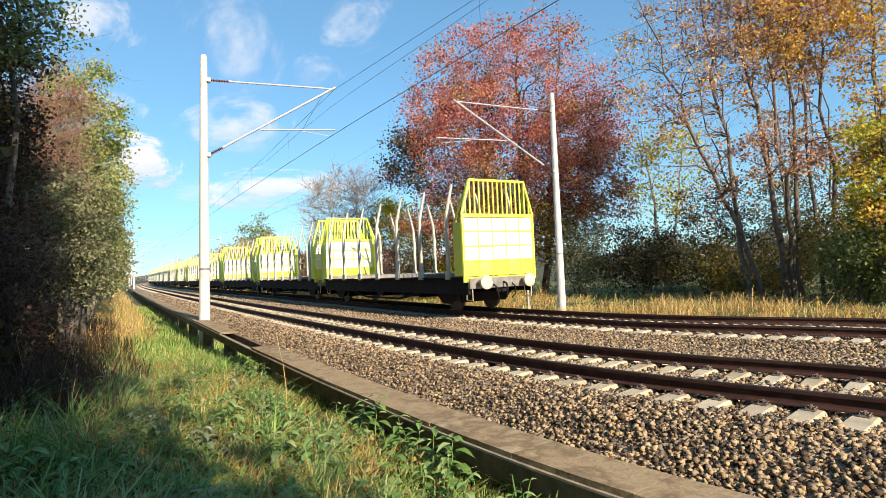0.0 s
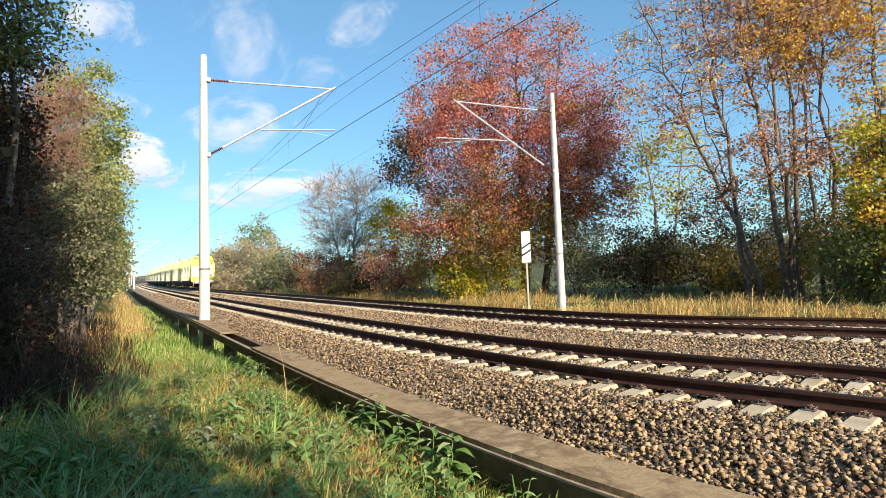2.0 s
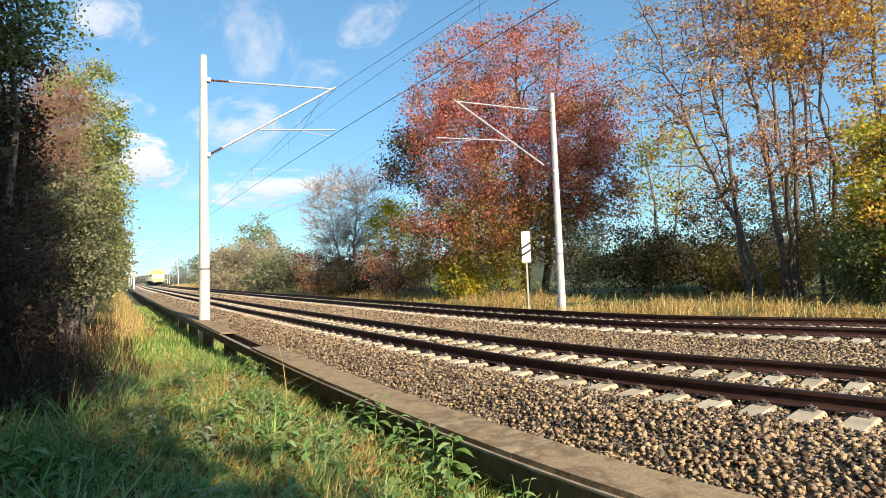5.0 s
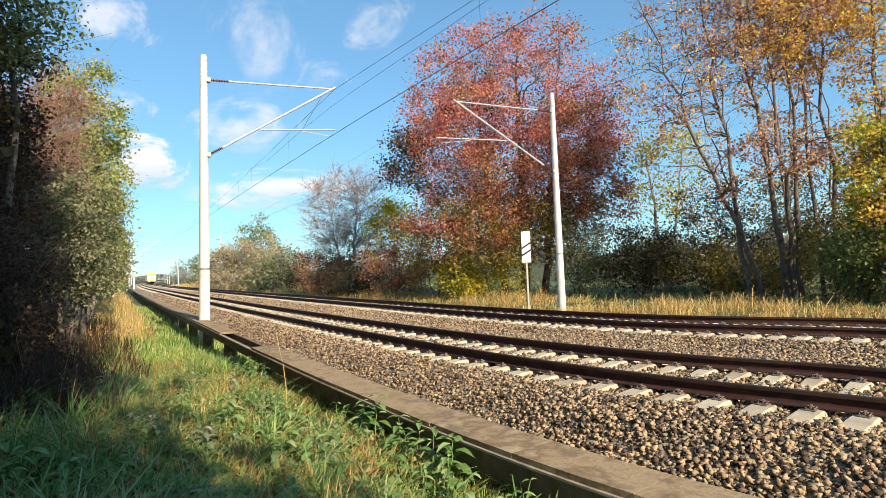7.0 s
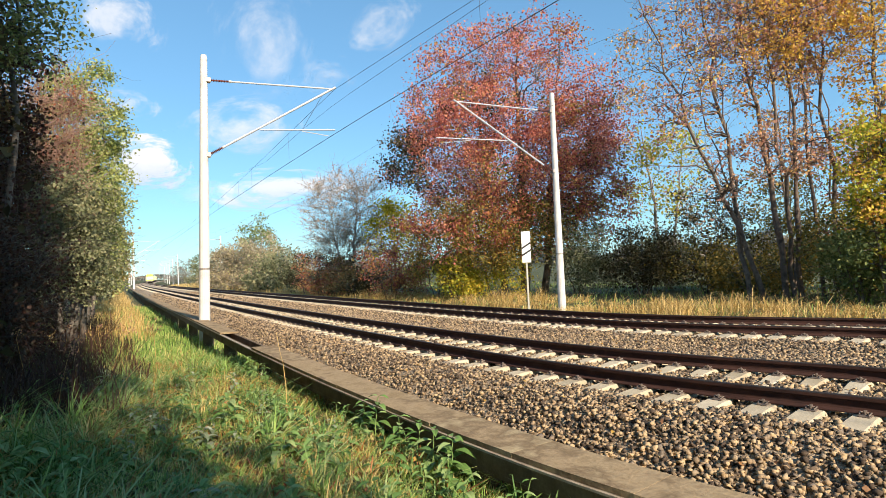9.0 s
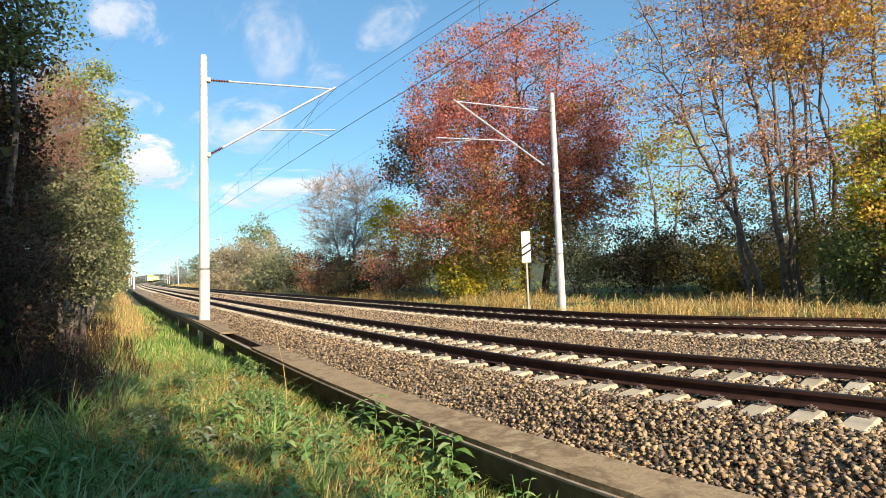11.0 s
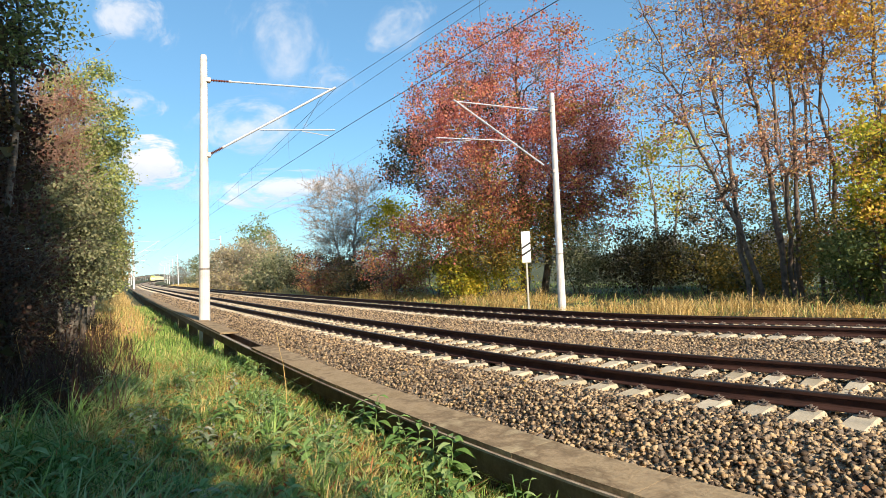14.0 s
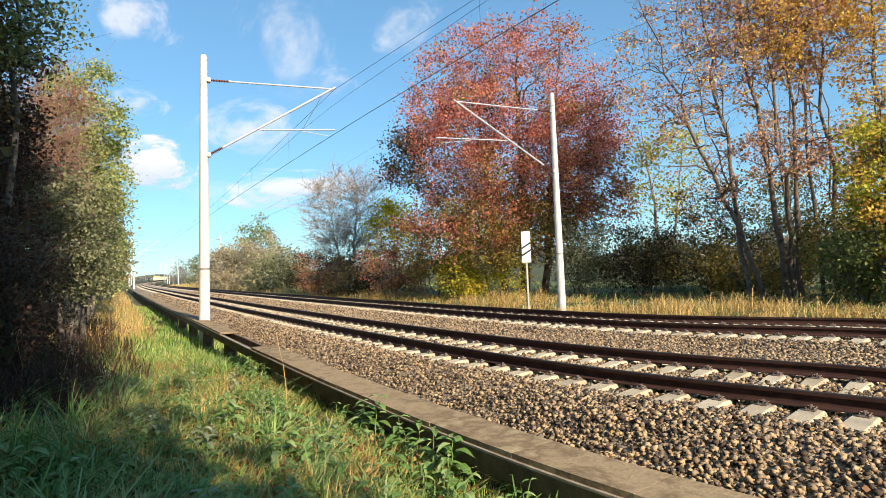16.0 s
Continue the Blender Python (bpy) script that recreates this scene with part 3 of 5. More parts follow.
def make_wires():
    def wire(name, pts, r, label, drops=None):
        ob = new(name, Geo().tube(pts, r, 5).mesh(name, M_WIRE))
        return tagged(ob, label, "wire", "wires over the tracks")

    # near track: contact wire and the messenger wire that carries it, mast to mast
    ys = np.concatenate([np.linspace(-50, 17.05, 26), np.linspace(19, 98, 24), np.linspace(104, 150, 8), np.linspace(156, 300, 20)])
    ca = middle(np.linspace(-80, 330, 400), "A0", "A1")
    cb = middle(np.linspace(-80, 330, 400), "B0", "B1")
    supports = (-58.0, 17.05, 98.0, 150.0, 200.0, 245.0, 290.0, 350.0)

    wire("stitch_wire", [(-0.42, 5.0, 6.72), (-0.42, 10.2, 6.88), (-0.5, 15.5, 7.0), (-0.5, 17.05, 7.03), (-0.52, 20.0, 7.0), (-0.6, 25.7, 6.75), (-0.6, 29.0, 7.0)], 0.0045, "thin stitch wire hung below the messenger wire")

    def sag(y, low, high):
        for a, b in zip(supports, supports[1:]):
            if a <= y <= b:
                k = (y - a) / (b - a)
                return high - (high - low) * 4 * k * (1 - k)
        return low

    for line, off, zc, zl, zh, thick, key in ((ca, 0.22, 6.16, 6.55, 7.57, 0.009, "near"), (cb, 0.05, 6.35, 6.85, 7.95, 0.006, "far")):
        con, mes = [], []
        for y in ys:
            x = float(np.interp(y, line[:, 1], line[:, 0])) + off
            if y < 12:
                x = float(np.interp(12, line[:, 1], line[:, 0])) + off + (12 - y) * 0.03
            con.append((x, y, zc))
            mes.append((x, y, sag(y, zl, zh)))
        wire("contact_wire", con, thick, "dark copper contact wire over the %s track" % key)
        wire("messenger_wire", mes, thick * 0.65, "dark sagging messenger wire over the %s track" % key)
        for y in np.arange(-8, 75, 6.0):
            i = int(np.argmin(np.abs(ys - y)))
            p, q = Vector(con[i]), Vector(mes[i])
            if (q - p).length > 0.15 and abs(y - 17) > 4:
                tagged(new("dropper_wire", Geo().tube([p, q], 0.004, 4).mesh("dropper_wire", M_WIRE)), "thin dropper wire between contact and messenger wire", "wire", "droppers of the overhead line")


def make_sign(x, y, z0, h, w, bh, label, stripes=(0.24, 0.47)):
    root = thing("warning_board", pose(x, y, z0, 0, 0, -28), label, "railway sign")
    part("sign_post", Geo().box((-0.035, -0.03, 0), (0.035, 0.03, h), cut=0.006), M_POST, root)
    part("board", Geo().box((-w / 2, -0.05, h - bh), (w / 2, -0.033, h), cut=0.005), M_WHITE, root)
    for k in stripes:
        g = Geo()
        z = h - bh + bh * k
        g.add([(-w / 2 + 0.004, -0.054, z - 0.05), (w / 2 - 0.004, -0.054, z + 0.16), (w / 2 - 0.004, -0.054, z + 0.24), (-w / 2 + 0.004, -0.054, z + 0.03)], [(0, 1, 2, 3)])
        part("stripe", g, M_BLACK, root, "black diagonal stripe")
    for z in (h - 0.2, h - bh + 0.2):
        part("clamp", Geo().box((-0.06, -0.034, z), (0.06, 0.035, z + 0.04), cut=0.006), M_STEEL, root)
    return root


# ---------------------------------------------------------------- plants
def leaf_mesh(name, C, size, m, rng, flat=0.5):
    """Small kite-shaped leaves at the points C, each with a fold along the middle."""
    n = len(C)
    a, b, c = rng.uniform(0, 2 * np.pi, n), rng.normal(0, 0.6, n) - 0.35, rng.uniform(0, 2 * np.pi, n)
    L = size * rng.uniform(0.65, 1.35, n)
    d = np.stack([np.cos(a) * np.cos(b), np.sin(a) * np.cos(b), np.sin(b)], -1)
    r = rng.normal(0, 1, (n, 3))
    s = np.cross(d, r)
    s /= np.linalg.norm(s, axis=1)[:, None] + 1e-9
    W = (L * rng.uniform(0.32, 0.48, n))[:, None]
    L = L[:, None]
    base, tip = C - d * L * 0.5, C + d * L * 0.5
    up = np.cross(s, d)
    mid = C - d * L * 0.08
    V = np.stack([base, mid + s * W + up * W * 0.35, tip, mid - s * W + up * W * 0.35], 1).reshape(-1, 3)
    i = np.arange(n)[:, None] * 4
    F = np.concatenate([i + np.array([[0, 1, 2]]), i + np.array([[0, 2, 3]])], 0)
    return arrays(name, V, F, m)


def curve_pts(a, b, rise, rng, n=6, wob=0.03):
    """A bent way from a to b that first rises."""
    a, b = np.array(a, float), np.array(b, float)
    c = (a + b) / 2 + np.array([0, 0, rise])
    t = np.linspace(0, 1, n)[:, None]
    P = (1 - t) ** 2 * a + 2 * t * (1 - t) * c + t ** 2 * b
    L = np.linalg.norm(b - a)
    w = rng.normal(0, wob * L, (n, 3))
    w[0] = w[-1] = 0
    return P + w


def tubes(paths, n=5):
    """Many tapered tubes in arrays. paths: (points, start radius, end radius)."""
    VS, FS, o = [], [], 0
    ang = np.arange(n) * 2 * np.pi / n
    for P, r0, r1 in paths:
        k = len(P)
        d = np.gradient(P, axis=0)
        d /= np.linalg.norm(d, axis=1)[:, None] + 1e-9
        ref = np.where(np.abs(d[:, 2:3]) > 0.9, np.array([[1.0, 0, 0]]), np.array([[0, 0, 1.0]]))
        s = np.cross(d, ref)
        s /= np.linalg.norm(s, axis=1)[:, None] + 1e-9
        u = np.cross(d, s)
        r = np.linspace(r0, r1, k)[:, None, None]
        VS.append((P[:, None] + (s[:, None] * np.cos(ang)[None, :, None] + u[:, None] * np.sin(ang)[None, :, None]) * r).reshape(-1, 3))
        i = (np.arange(k - 1)[:, None] * n + np.arange(n)[None]).ravel()
        j = (np.arange(k - 1)[:, None] * n + ((np.arange(n) + 1) % n)[None]).ravel()
        FS.append(np.stack([i, j, j + n, i + n], -1) + o)
        o += k * n
    return np.concatenate(VS), np.concatenate(FS)


def tree(base, stems, blobs, limbs, clumps, leaves, size, leaf_mats, bark, label, seed, category="tree", name="tree", group="", spread=0.5, shell=0.5, twig=0.014, floor=0.2, bare=0, droop=0.0, blend=0.0, lump=1.0, trunk_scale=1.0):
    """stems: (foot offset x, y, top x, y, z, radius). blobs: the crown as rounded masses (x, y, z, rx, ry, rz, weight, leaf slot).
    limbs: how many strong branches; clumps: how many twigs; leaves: in all; bare: how many fine leafless twigs on each clump."""
    rng = np.random.default_rng(seed)
    base = np.array(base, float)
    root = thing(name, Matrix.Translation(base), label, category, group)
    paths, nodes = [], []
    for fx, fy, tx, ty, tz, r in stems:
        r *= trunk_scale
        P = curve_pts((fx, fy, -0.3), (tx, ty, tz), 0, rng, 14, 0.006)
        paths.append((P, r, r * 0.12))
        for i in range(4, 14):
            nodes.append((P[i], r * (1 - 0.85 * i / 13)))
    B = np.array([b[:6] for b in blobs], float)
    wt = np.array([b[6] for b in blobs], float)
    slot = np.array([b[7] for b in blobs], int)
    wt /= wt.sum()

    def inside(n, low, high):
        k = rng.choice(len(B), n, p=wt)
        d = rng.normal(0, 1, (n, 3))
        d /= np.linalg.norm(d, axis=1)[:, None]
        rr = rng.uniform(low ** 3, high ** 3, n) ** (1 / 3)
        wave = 1 + lump * (0.16 * np.sin(d[:, 0] * 7 + seed) * np.sin(d[:, 2] * 6 + k) + 0.08 * np.sin(d[:, 1] * 13 + k))
        Q = B[k, :3] + d * B[k, 3:] * (rr * wave)[:, None]
        return Q, k

    Q, _ = inside(limbs, 0.3, 0.75)
    trunk_nodes = list(nodes)
    for q in Q:
        c = [(np.linalg.norm((p - q) * np.array([1, 1, 1.0])) + max(0, p[2] - q[2] + 0.25 * np.hypot(*(p - q)[:2])) * 2.0, p, r) for p, r in trunk_nodes]
        _, p, r = min(c, key=lambda e: e[0])
        r = max(r * 0.6, 0.025)
        P = curve_pts(p, q, 0.12 * np.linalg.norm(q - p), rng, 8, 0.03)
        paths.append((P, r, r * 0.25))
        for i in range(2, 8):
            nodes.append((P[i], r * (1 - 0.75 * i / 7)))
    NP, NR = np.array([p for p, _ in nodes]), np.array([r for _, r in nodes])
    Q, K = inside(clumps, shell, 1.0)
    ok = Q[:, 2] > floor
    Q, K = Q[ok], K[ok]
    own = np.where(rng.uniform(size=len(Q)) < blend, rng.choice(slot, len(Q)), slot[K])
    fine = []
    for q in Q:
        e = np.linalg.norm(NP - q, axis=1) + np.maximum(0, NP[:, 2] - q[2]) * 0.8
        i = int(np.argmin(e))
        r = min(NR[i] * 0.6, 0.05)
        P = curve_pts(NP[i], q, 0.08 * np.linalg.norm(NP[i] - q), rng, 5, 0.05)
        fine.append((P, max(r, twig), twig * 0.5))
        for _ in range(bare):
            j = rng.integers(1, 5)
            d = (P[-1] - P[0]) / (np.linalg.norm(P[-1] - P[0]) + 1e-6) + rng.normal(0, 0.55, 3) + np.array([0, 0, 0.35])
            fine.append((curve_pts(P[j], P[j] + d * rng.uniform(0.3, 0.9), 0.05, rng, 4, 0.05), twig * 0.6, twig * 0.25))
    V1, F1 = tubes(paths, 8)
    if fine:
        V2, F2 = tubes(fine, 4)
        V1, F1 = np.concatenate([V1, V2]), np.concatenate([F1, F2 + len(V1)])
    part("trunk", arrays("trunk", V1, F1, bark, True), None, root)
    if leaves:
        per = rng.multinomial(leaves, rng.dirichlet(np.full(len(Q), 2.0)))
        idx = np.repeat(np.arange(len(Q)), per)
        P = Q[idx] + rng.normal(0, spread, (len(idx), 3)) * np.array([1, 1, 0.75])
        P[:, 2] -= droop * rng.uniform(0, 1, len(P))
        keep = P[:, 2] > floor
        P, idx = P[keep], idx[keep]
        ls = own[idx]
        for k, m in enumerate(leaf_mats):
            sel = ls == k
            if sel.sum():
                part("crown", leaf_mesh("crown", P[sel], size, m, rng), None, root)
    return root


def blades(name, P, height, width, m, seed, lean=0.35, label="", category="grass"):
    """Curved tapering blades of grass with feet at P."""
    rng = np.random.default_rng(seed)
    n = len(P)
    h = height * rng.uniform(0.5, 1.4, n)[:, None] if np.isscalar(height) else (height * rng.uniform(0.6, 1.3, n))[:, None]
    a = rng.uniform(0, 2 * np.pi, n)
    d = np.stack([np.cos(a), np.sin(a), np.zeros(n)], -1)
    s = np.stack([-np.sin(a + 0.6), np.cos(a + 0.6), np.zeros(n)], -1) * (width * rng.uniform(0.6, 1.4, n))[:, None]
    k = (lean * rng.uniform(0.1, 1.7, n))[:, None]
    up = np.array([[0, 0, 1.0]])
    p1 = P + up * h * 0.5 + d * h * k * 0.22
    p2 = P + up * h * 0.85 + d * h * k * 0.62
    p3 = P + up * h * (1.02 - 0.25 * k) + d * h * k * 1.15
    V = np.stack([P - s, P + s, p1 + s * 0.85, p1 - s * 0.85, p2 + s * 0.5, p2 - s * 0.5, p3], 1).reshape(-1, 3)
    i = np.arange(n)[:, None] * 7
    F = np.concatenate([i + np.array([q]) for q in ((0, 1, 2), (0, 2, 3), (3, 2, 4), (3, 4, 5), (5, 4, 6))], 0)
    return tagged(new(name, arrays(name, V, F, m)), label, category, kind="stuff")


def scatter(n, x0, x1, y0, y1, seed, power=1.0):
    """Feet of plants: x by strip, y thicker near y0."""
    rng = np.random.default_rng(seed)
    x = rng.uniform(x0, x1, n)
    y = y0 + (y1 - y0) * rng.uniform(0, 1, n) ** power
    return np.stack([x, y, ground_z(x, y)], -1), rng


def left_of_trough(P, gap):
    return P[P[:, 0] < np.interp(P[:, 1], LEFT_EDGE[:, 1], LEFT_EDGE[:, 0]) - gap]


def right_of_bed(P, gap):
    return P[P[:, 0] > np.interp(P[:, 1], RIGHT_EDGE[:, 1], RIGHT_EDGE[:, 0]) + gap]


def tufts(n, per, x0, x1, y0, y1, seed, radius, power):
    """Feet of blades that grow in tufts; also each tuft's own vigour."""
    C, rng = scatter(n, x0, x1, y0, y1, seed, power)
    k = np.repeat(np.arange(n), rng.poisson(per, n))
    P = C[k].copy()
    P[:, :2] += rng.normal(0, radius, (len(k), 2))
    P[:, 2] = ground_z(P[:, 0], P[:, 1])
    v = rng.uniform(0.45, 1.5, n) * (1 + 0.35 * np.sin(C[:, 0] * 2.3 + 1.2 * np.sin(C[:, 1] * 1.9)))
    return P, v[k]


def make_grass():
    edge = lambda P: np.interp(P[:, 1], LEFT_EDGE[:, 1], LEFT_EDGE[:, 0])
    for n, per, h, w, m, lean, seed, radius, label in ((6800, 11, 0.095, 0.0042, M_GRASS, 1.1, 11, 0.055, "lush green meadow grass growing in tufts beside the trough"), (200, 24, 0.22, 0.006, M_GRASS, 1.6, 12, 0.035, "arching green tussocks standing out of the meadow"),
                                                      (420, 20, 0.20, 0.0065, M_WEED, 1.6, 13, 0.04, "broad dark green grass tufts bending over"), (1700, 8, 0.15, 0.0036, M_STRAW, 1.2, 15, 0.05, "straw-coloured dead stalks among green grass"),
                                                      (1100, 10, 0.12, 0.006, M_LITTER, 1.5, 16, 0.06, "rust-brown withered blades among green grass")):
        P, v = tufts(n, per, -9.5, -4.0, 1.2, 14, seed, radius, 1.5)
        ok = (P[:, 0] < edge(P) + np.where(P[:, 1] > 7.5, 0.75, 0.25)) & ~((P[:, 0] < edge(P) - 2.3) & (P[:, 1] > 7))
        v = v * np.clip(0.55 + (edge(P) - P[:, 0]) * 0.6, 0.45, 1.15)
        blades("meadow_grass", P[ok], h * v[ok], w, m, seed + 50, lean, label)
    # withered herbs whose dark colour also stands in for shade under the hedge
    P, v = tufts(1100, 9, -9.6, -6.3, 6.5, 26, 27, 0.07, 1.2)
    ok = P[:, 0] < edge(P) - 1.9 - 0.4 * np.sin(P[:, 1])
    blades("withered_herbs", P[ok], 0.42 * v[ok], 0.006, M_LEAF_RUST_SHADE, 28, 0.7, "withered herbs at the hedge foot, shade put into their dark brown")
    P, _ = scatter(26000, -9.5, -3.6, 12, 45, 13, 1.4)
    blades("meadow_grass", left_of_trough(P, -0.8), 0.17, 0.009, M_GRASS, 14, 0.5, "green meadow grass along the cable trough")
    P, _ = scatter(9000, -9, -3.8, 19, 95, 17, 1.3)
    P = left_of_trough(P, 0.9)
    blades("dry_grass", P, 0.5, 0.009, M_STRAW, 18, 0.6, "tall straw-coloured grass at the foot of the hedge")
    P, v = tufts(5200, 15, 6, 27, 3, 62, 19, 0.16, 1.25)
    X = P[:, 0] - np.interp(P[:, 1], RIGHT_EDGE[:, 1], RIGHT_EDGE[:, 0])
    patch = np.sin(P[:, 1] * 0.55 + 0.8) + 0.8 * np.sin(P[:, 0] * 0.9 + P[:, 1] * 0.35)
    ok = (X > 2.4 + 0.5 * np.sin(P[:, 1] * 1.1)) & (X < 9) & (patch > -1.0)
    blades("verge_grass", P[ok], 0.38 * v[ok] * np.clip(0.75 + 0.3 * patch[ok], 0.45, 1.3), 0.010, M_STRAW, 20, 1.15, "tall blond dry grass in tufts along the far verge")
    P, _ = scatter(8000, 6, 30, 4, 70, 21, 1.2)
    P = right_of_bed(P, 1.7)
    blades("verge_grass", P, 0.24, 0.012, M_GRASS, 22, 0.5, "short green grass along the far verge")
    P, _ = scatter(9000, 2, 20, 55, 190, 23, 1.2)
    blades("verge_grass", right_of_bed(P, 2.0), 0.55, 0.03, M_STRAW, 24, 0.4, "dry grass far along the verge")


def make_litter():
    P, rng = scatter(2000, -9.5, -4.4, 1.5, 16, 31, 1.4)
    P = left_of_trough(P, 0.1)
    P[:, 2] += rng.uniform(0.01, 0.1, len(P))
    tagged(new("fallen_leaves", leaf_mesh("fallen_leaves", P, 0.042, M_LITTER, rng)), "fallen brown and yellow autumn leaves in the grass", "leaves", kind="stuff")
    rng = np.random.default_rng(33)
    x, s = rng.uniform(-2.4, 7.4, 420), rng.uniform(1.5, 18, 420)
    Q = np.concatenate([across(x, s), (np.interp(x, BED_X, BED_Z) + 0.045)[:, None]], 1)
    tagged(new("fallen_leaves", leaf_mesh("fallen_leaves", Q, 0.05, M_LITTER, rng)), "scattered dry leaves on the ballast", "leaves", kind="stuff")


def weed(x, y, height, pairs, size, seed, lean=(0, 0), label="leafy green nettle growing beside the trough", m=None):
    """An upright herb: a stem with pairs of toothed, pointed leaves."""
    rng = np.random.default_rng(seed)
    x = min(x, float(np.interp(y, LEFT_EDGE[:, 1], LEFT_EDGE[:, 0])) - 0.14)
    z = float(ground_z(np.array([x]), np.array([y]))[0])
    root = thing("weed", Matrix.Translation((x, y, z - 0.02)), label, "weed", "weeds in the grass")
    top = np.array([lean[0], lean[1], height])
    P = curve_pts((0, 0, 0), top, 0.04, rng, 8, 0.015)
    V, F = tubes([(P, 0.006, 0.0025)], 5)
    part("stem", arrays("stem", V, F, M_WEED, True), None, root)
    g = Geo()
    for i in range(pairs):
        t = 0.3 + 0.7 * i / max(1, pairs - 1)
        c = Vector(P[0] + (P[-1] - P[0]) * t)
        L = size * (1.15 - 0.6 * t) * rng.uniform(0.8, 1.2)
        a0 = rng.uniform(0, 6.28) if i % 2 == 0 else a0 + 1.57
        for k in range(2):
            a = a0 + math.pi * k + rng.normal(0, 0.2)
            d = Vector((math.cos(a), math.sin(a), 0.25))
            s = Vector((-math.sin(a), math.cos(a), 0))
            n, edge, mid = 6, [], []
            for j in range(n + 1):
                u = j / n
                w = L * 0.30 * math.sin(math.pi * min(1, u * 0.92 + 0.08)) ** 0.8 * (1 - 0.45 * u) * (0.85 if j % 2 else 1.0)
                q = c + d * L * (0.12 + u) + Vector((0, 0, -0.5 * L * u * u))
                edge.append((q + s * w + Vector((0, 0, w * 0.35)), q - s * w + Vector((0, 0, w * 0.35))))
                mid.append(q)
            pts = [e[0] for e in edge] + mid + [e[1] for e in edge]
            m1 = n + 1
            f = [(j, j + 1, m1 + j + 1, m1 + j) for j in range(n)] + [(m1 + j, m1 + j + 1, 2 * m1 + j + 1, 2 * m1 + j) for j in range(n)]
            g.add(pts, f)
    part("foliage", g, m or M_WEED, root)
    return root


def make_weeds():
    rng = np.random.default_rng(5)
    for x, y, h, n, s in ((-4.62, 4.35, 0.62, 5, 0.15), (-4.72, 3.85, 0.5, 4, 0.16), (-4.50, 3.35, 0.52, 4, 0.17), (-4.95, 8.6, 0.6, 5, 0.14), (-4.80, 8.1, 0.55, 5, 0.12),
                          (-4.6, 3.6, 0.42, 4, 0.15), (-5.3, 4.1, 0.35, 4, 0.15), (-4.85, 4.7, 0.38, 4, 0.12), (-5.9, 3.2, 0.36, 4, 0.15), (-6.3, 3.4, 0.34, 4, 0.16), (-7.6, 5.0, 0.45, 4, 0.18), (-8.0, 6.2, 0.5, 5, 0.16),
                          (-7.4, 4.3, 0.36, 4, 0.18), (-6.9, 4.6, 0.4, 4, 0.14), (-5.6, 5.2, 0.42, 5, 0.14), (-5.2, 6.2, 0.4, 4, 0.13),
                          (-5.75, 4.3, 0.45, 7, 0.19), (-5.5, 3.9, 0.42, 7, 0.20), (-5.9, 5.6, 0.5, 7, 0.17), (-5.35, 4.9, 0.42, 6, 0.18), (-7.5, 4.7, 0.42, 6, 0.2), (-7.25, 4.4, 0.36, 6, 0.19), (-4.6, 4.6, 0.55, 6, 0.17), (-4.6, 3.1, 0.5, 6, 0.18)):
        weed(x, y, h * 0.7, n, s * 1.15, int(rng.integers(1e6)), (rng.uniform(-0.1, 0.1), rng.uniform(-0.1, 0.1)))
    for i in range(230):
        x, y = rng.uniform(-8.5, -4.75), 2.2 + 9 * rng.uniform() ** 1.5
        grey = rng.uniform() < 0.12
        weed(x, y, rng.uniform(0.14, 0.34), int(rng.integers(4, 8)) if grey else int(rng.integers(3, 6)), rng.uniform(0.09, 0.18), i + 100, (rng.uniform(-0.08, 0.08), rng.uniform(-0.08, 0.08)),
             "grey-green mugwort rosette in the grass" if grey else "low green herb with pointed leaves in the grass", M_MUGWORT if grey else None)
    for a, b in (((-7.4, 4.6, 0.2), (-6.5, 8.4, 0.62)), ((-7.25, 5.5, 0.34), (-6.05, 6.2, 0.36)), ((-7.0, 5.0, 0.30), (-5.95, 5.7, 0.30)), ((-6.2, 8.3, 0.1), (-6.15, 8.35, 0.62)), ((-5.35, 5.4, 0.1), (-5.0, 7.2, 0.95))):
        P = curve_pts((0, 0, 0), np.array(b) - np.array(a), 0.06, rng, 8, 0.02)
        V, F = tubes([(P, 0.006, 0.003)], 5)
        root = thing("dead_stalk", Matrix.Translation(a), "long dry bramble stem leaning over the grass", "stalk", "dry stalks in the grass")
        part("stem", arrays("stem", V, F, M_STRAW, True), None, root)
    for i in range(26):
        x, y = rng.uniform(-9, -6.2), rng.uniform(5, 20)
        z = float(ground_z(np.array([x]), np.array([y]))[0])
        P = curve_pts((0, 0, 0), (rng.uniform(-0.3, 0.3), rng.uniform(-0.3, 0.3), rng.uniform(0.5, 1.0)), 0, rng, 6, 0.03)
        V, F = tubes([(P, 0.006, 0.002)], 5)
        root = thing("dead_stalk", Matrix.Translation((x, y, z)), "thin dry brown stalk standing in the grass", "stalk", "dry stalks in the grass")
        part("stem", arrays("stem", V, F, M_STRAW, True), None, root)
        part("seed_head", leaf_mesh("seed_head", P[-1] + rng.normal(0, 0.035, (26, 3)), 0.03, M_LEAF_BROWN, rng), None, root)


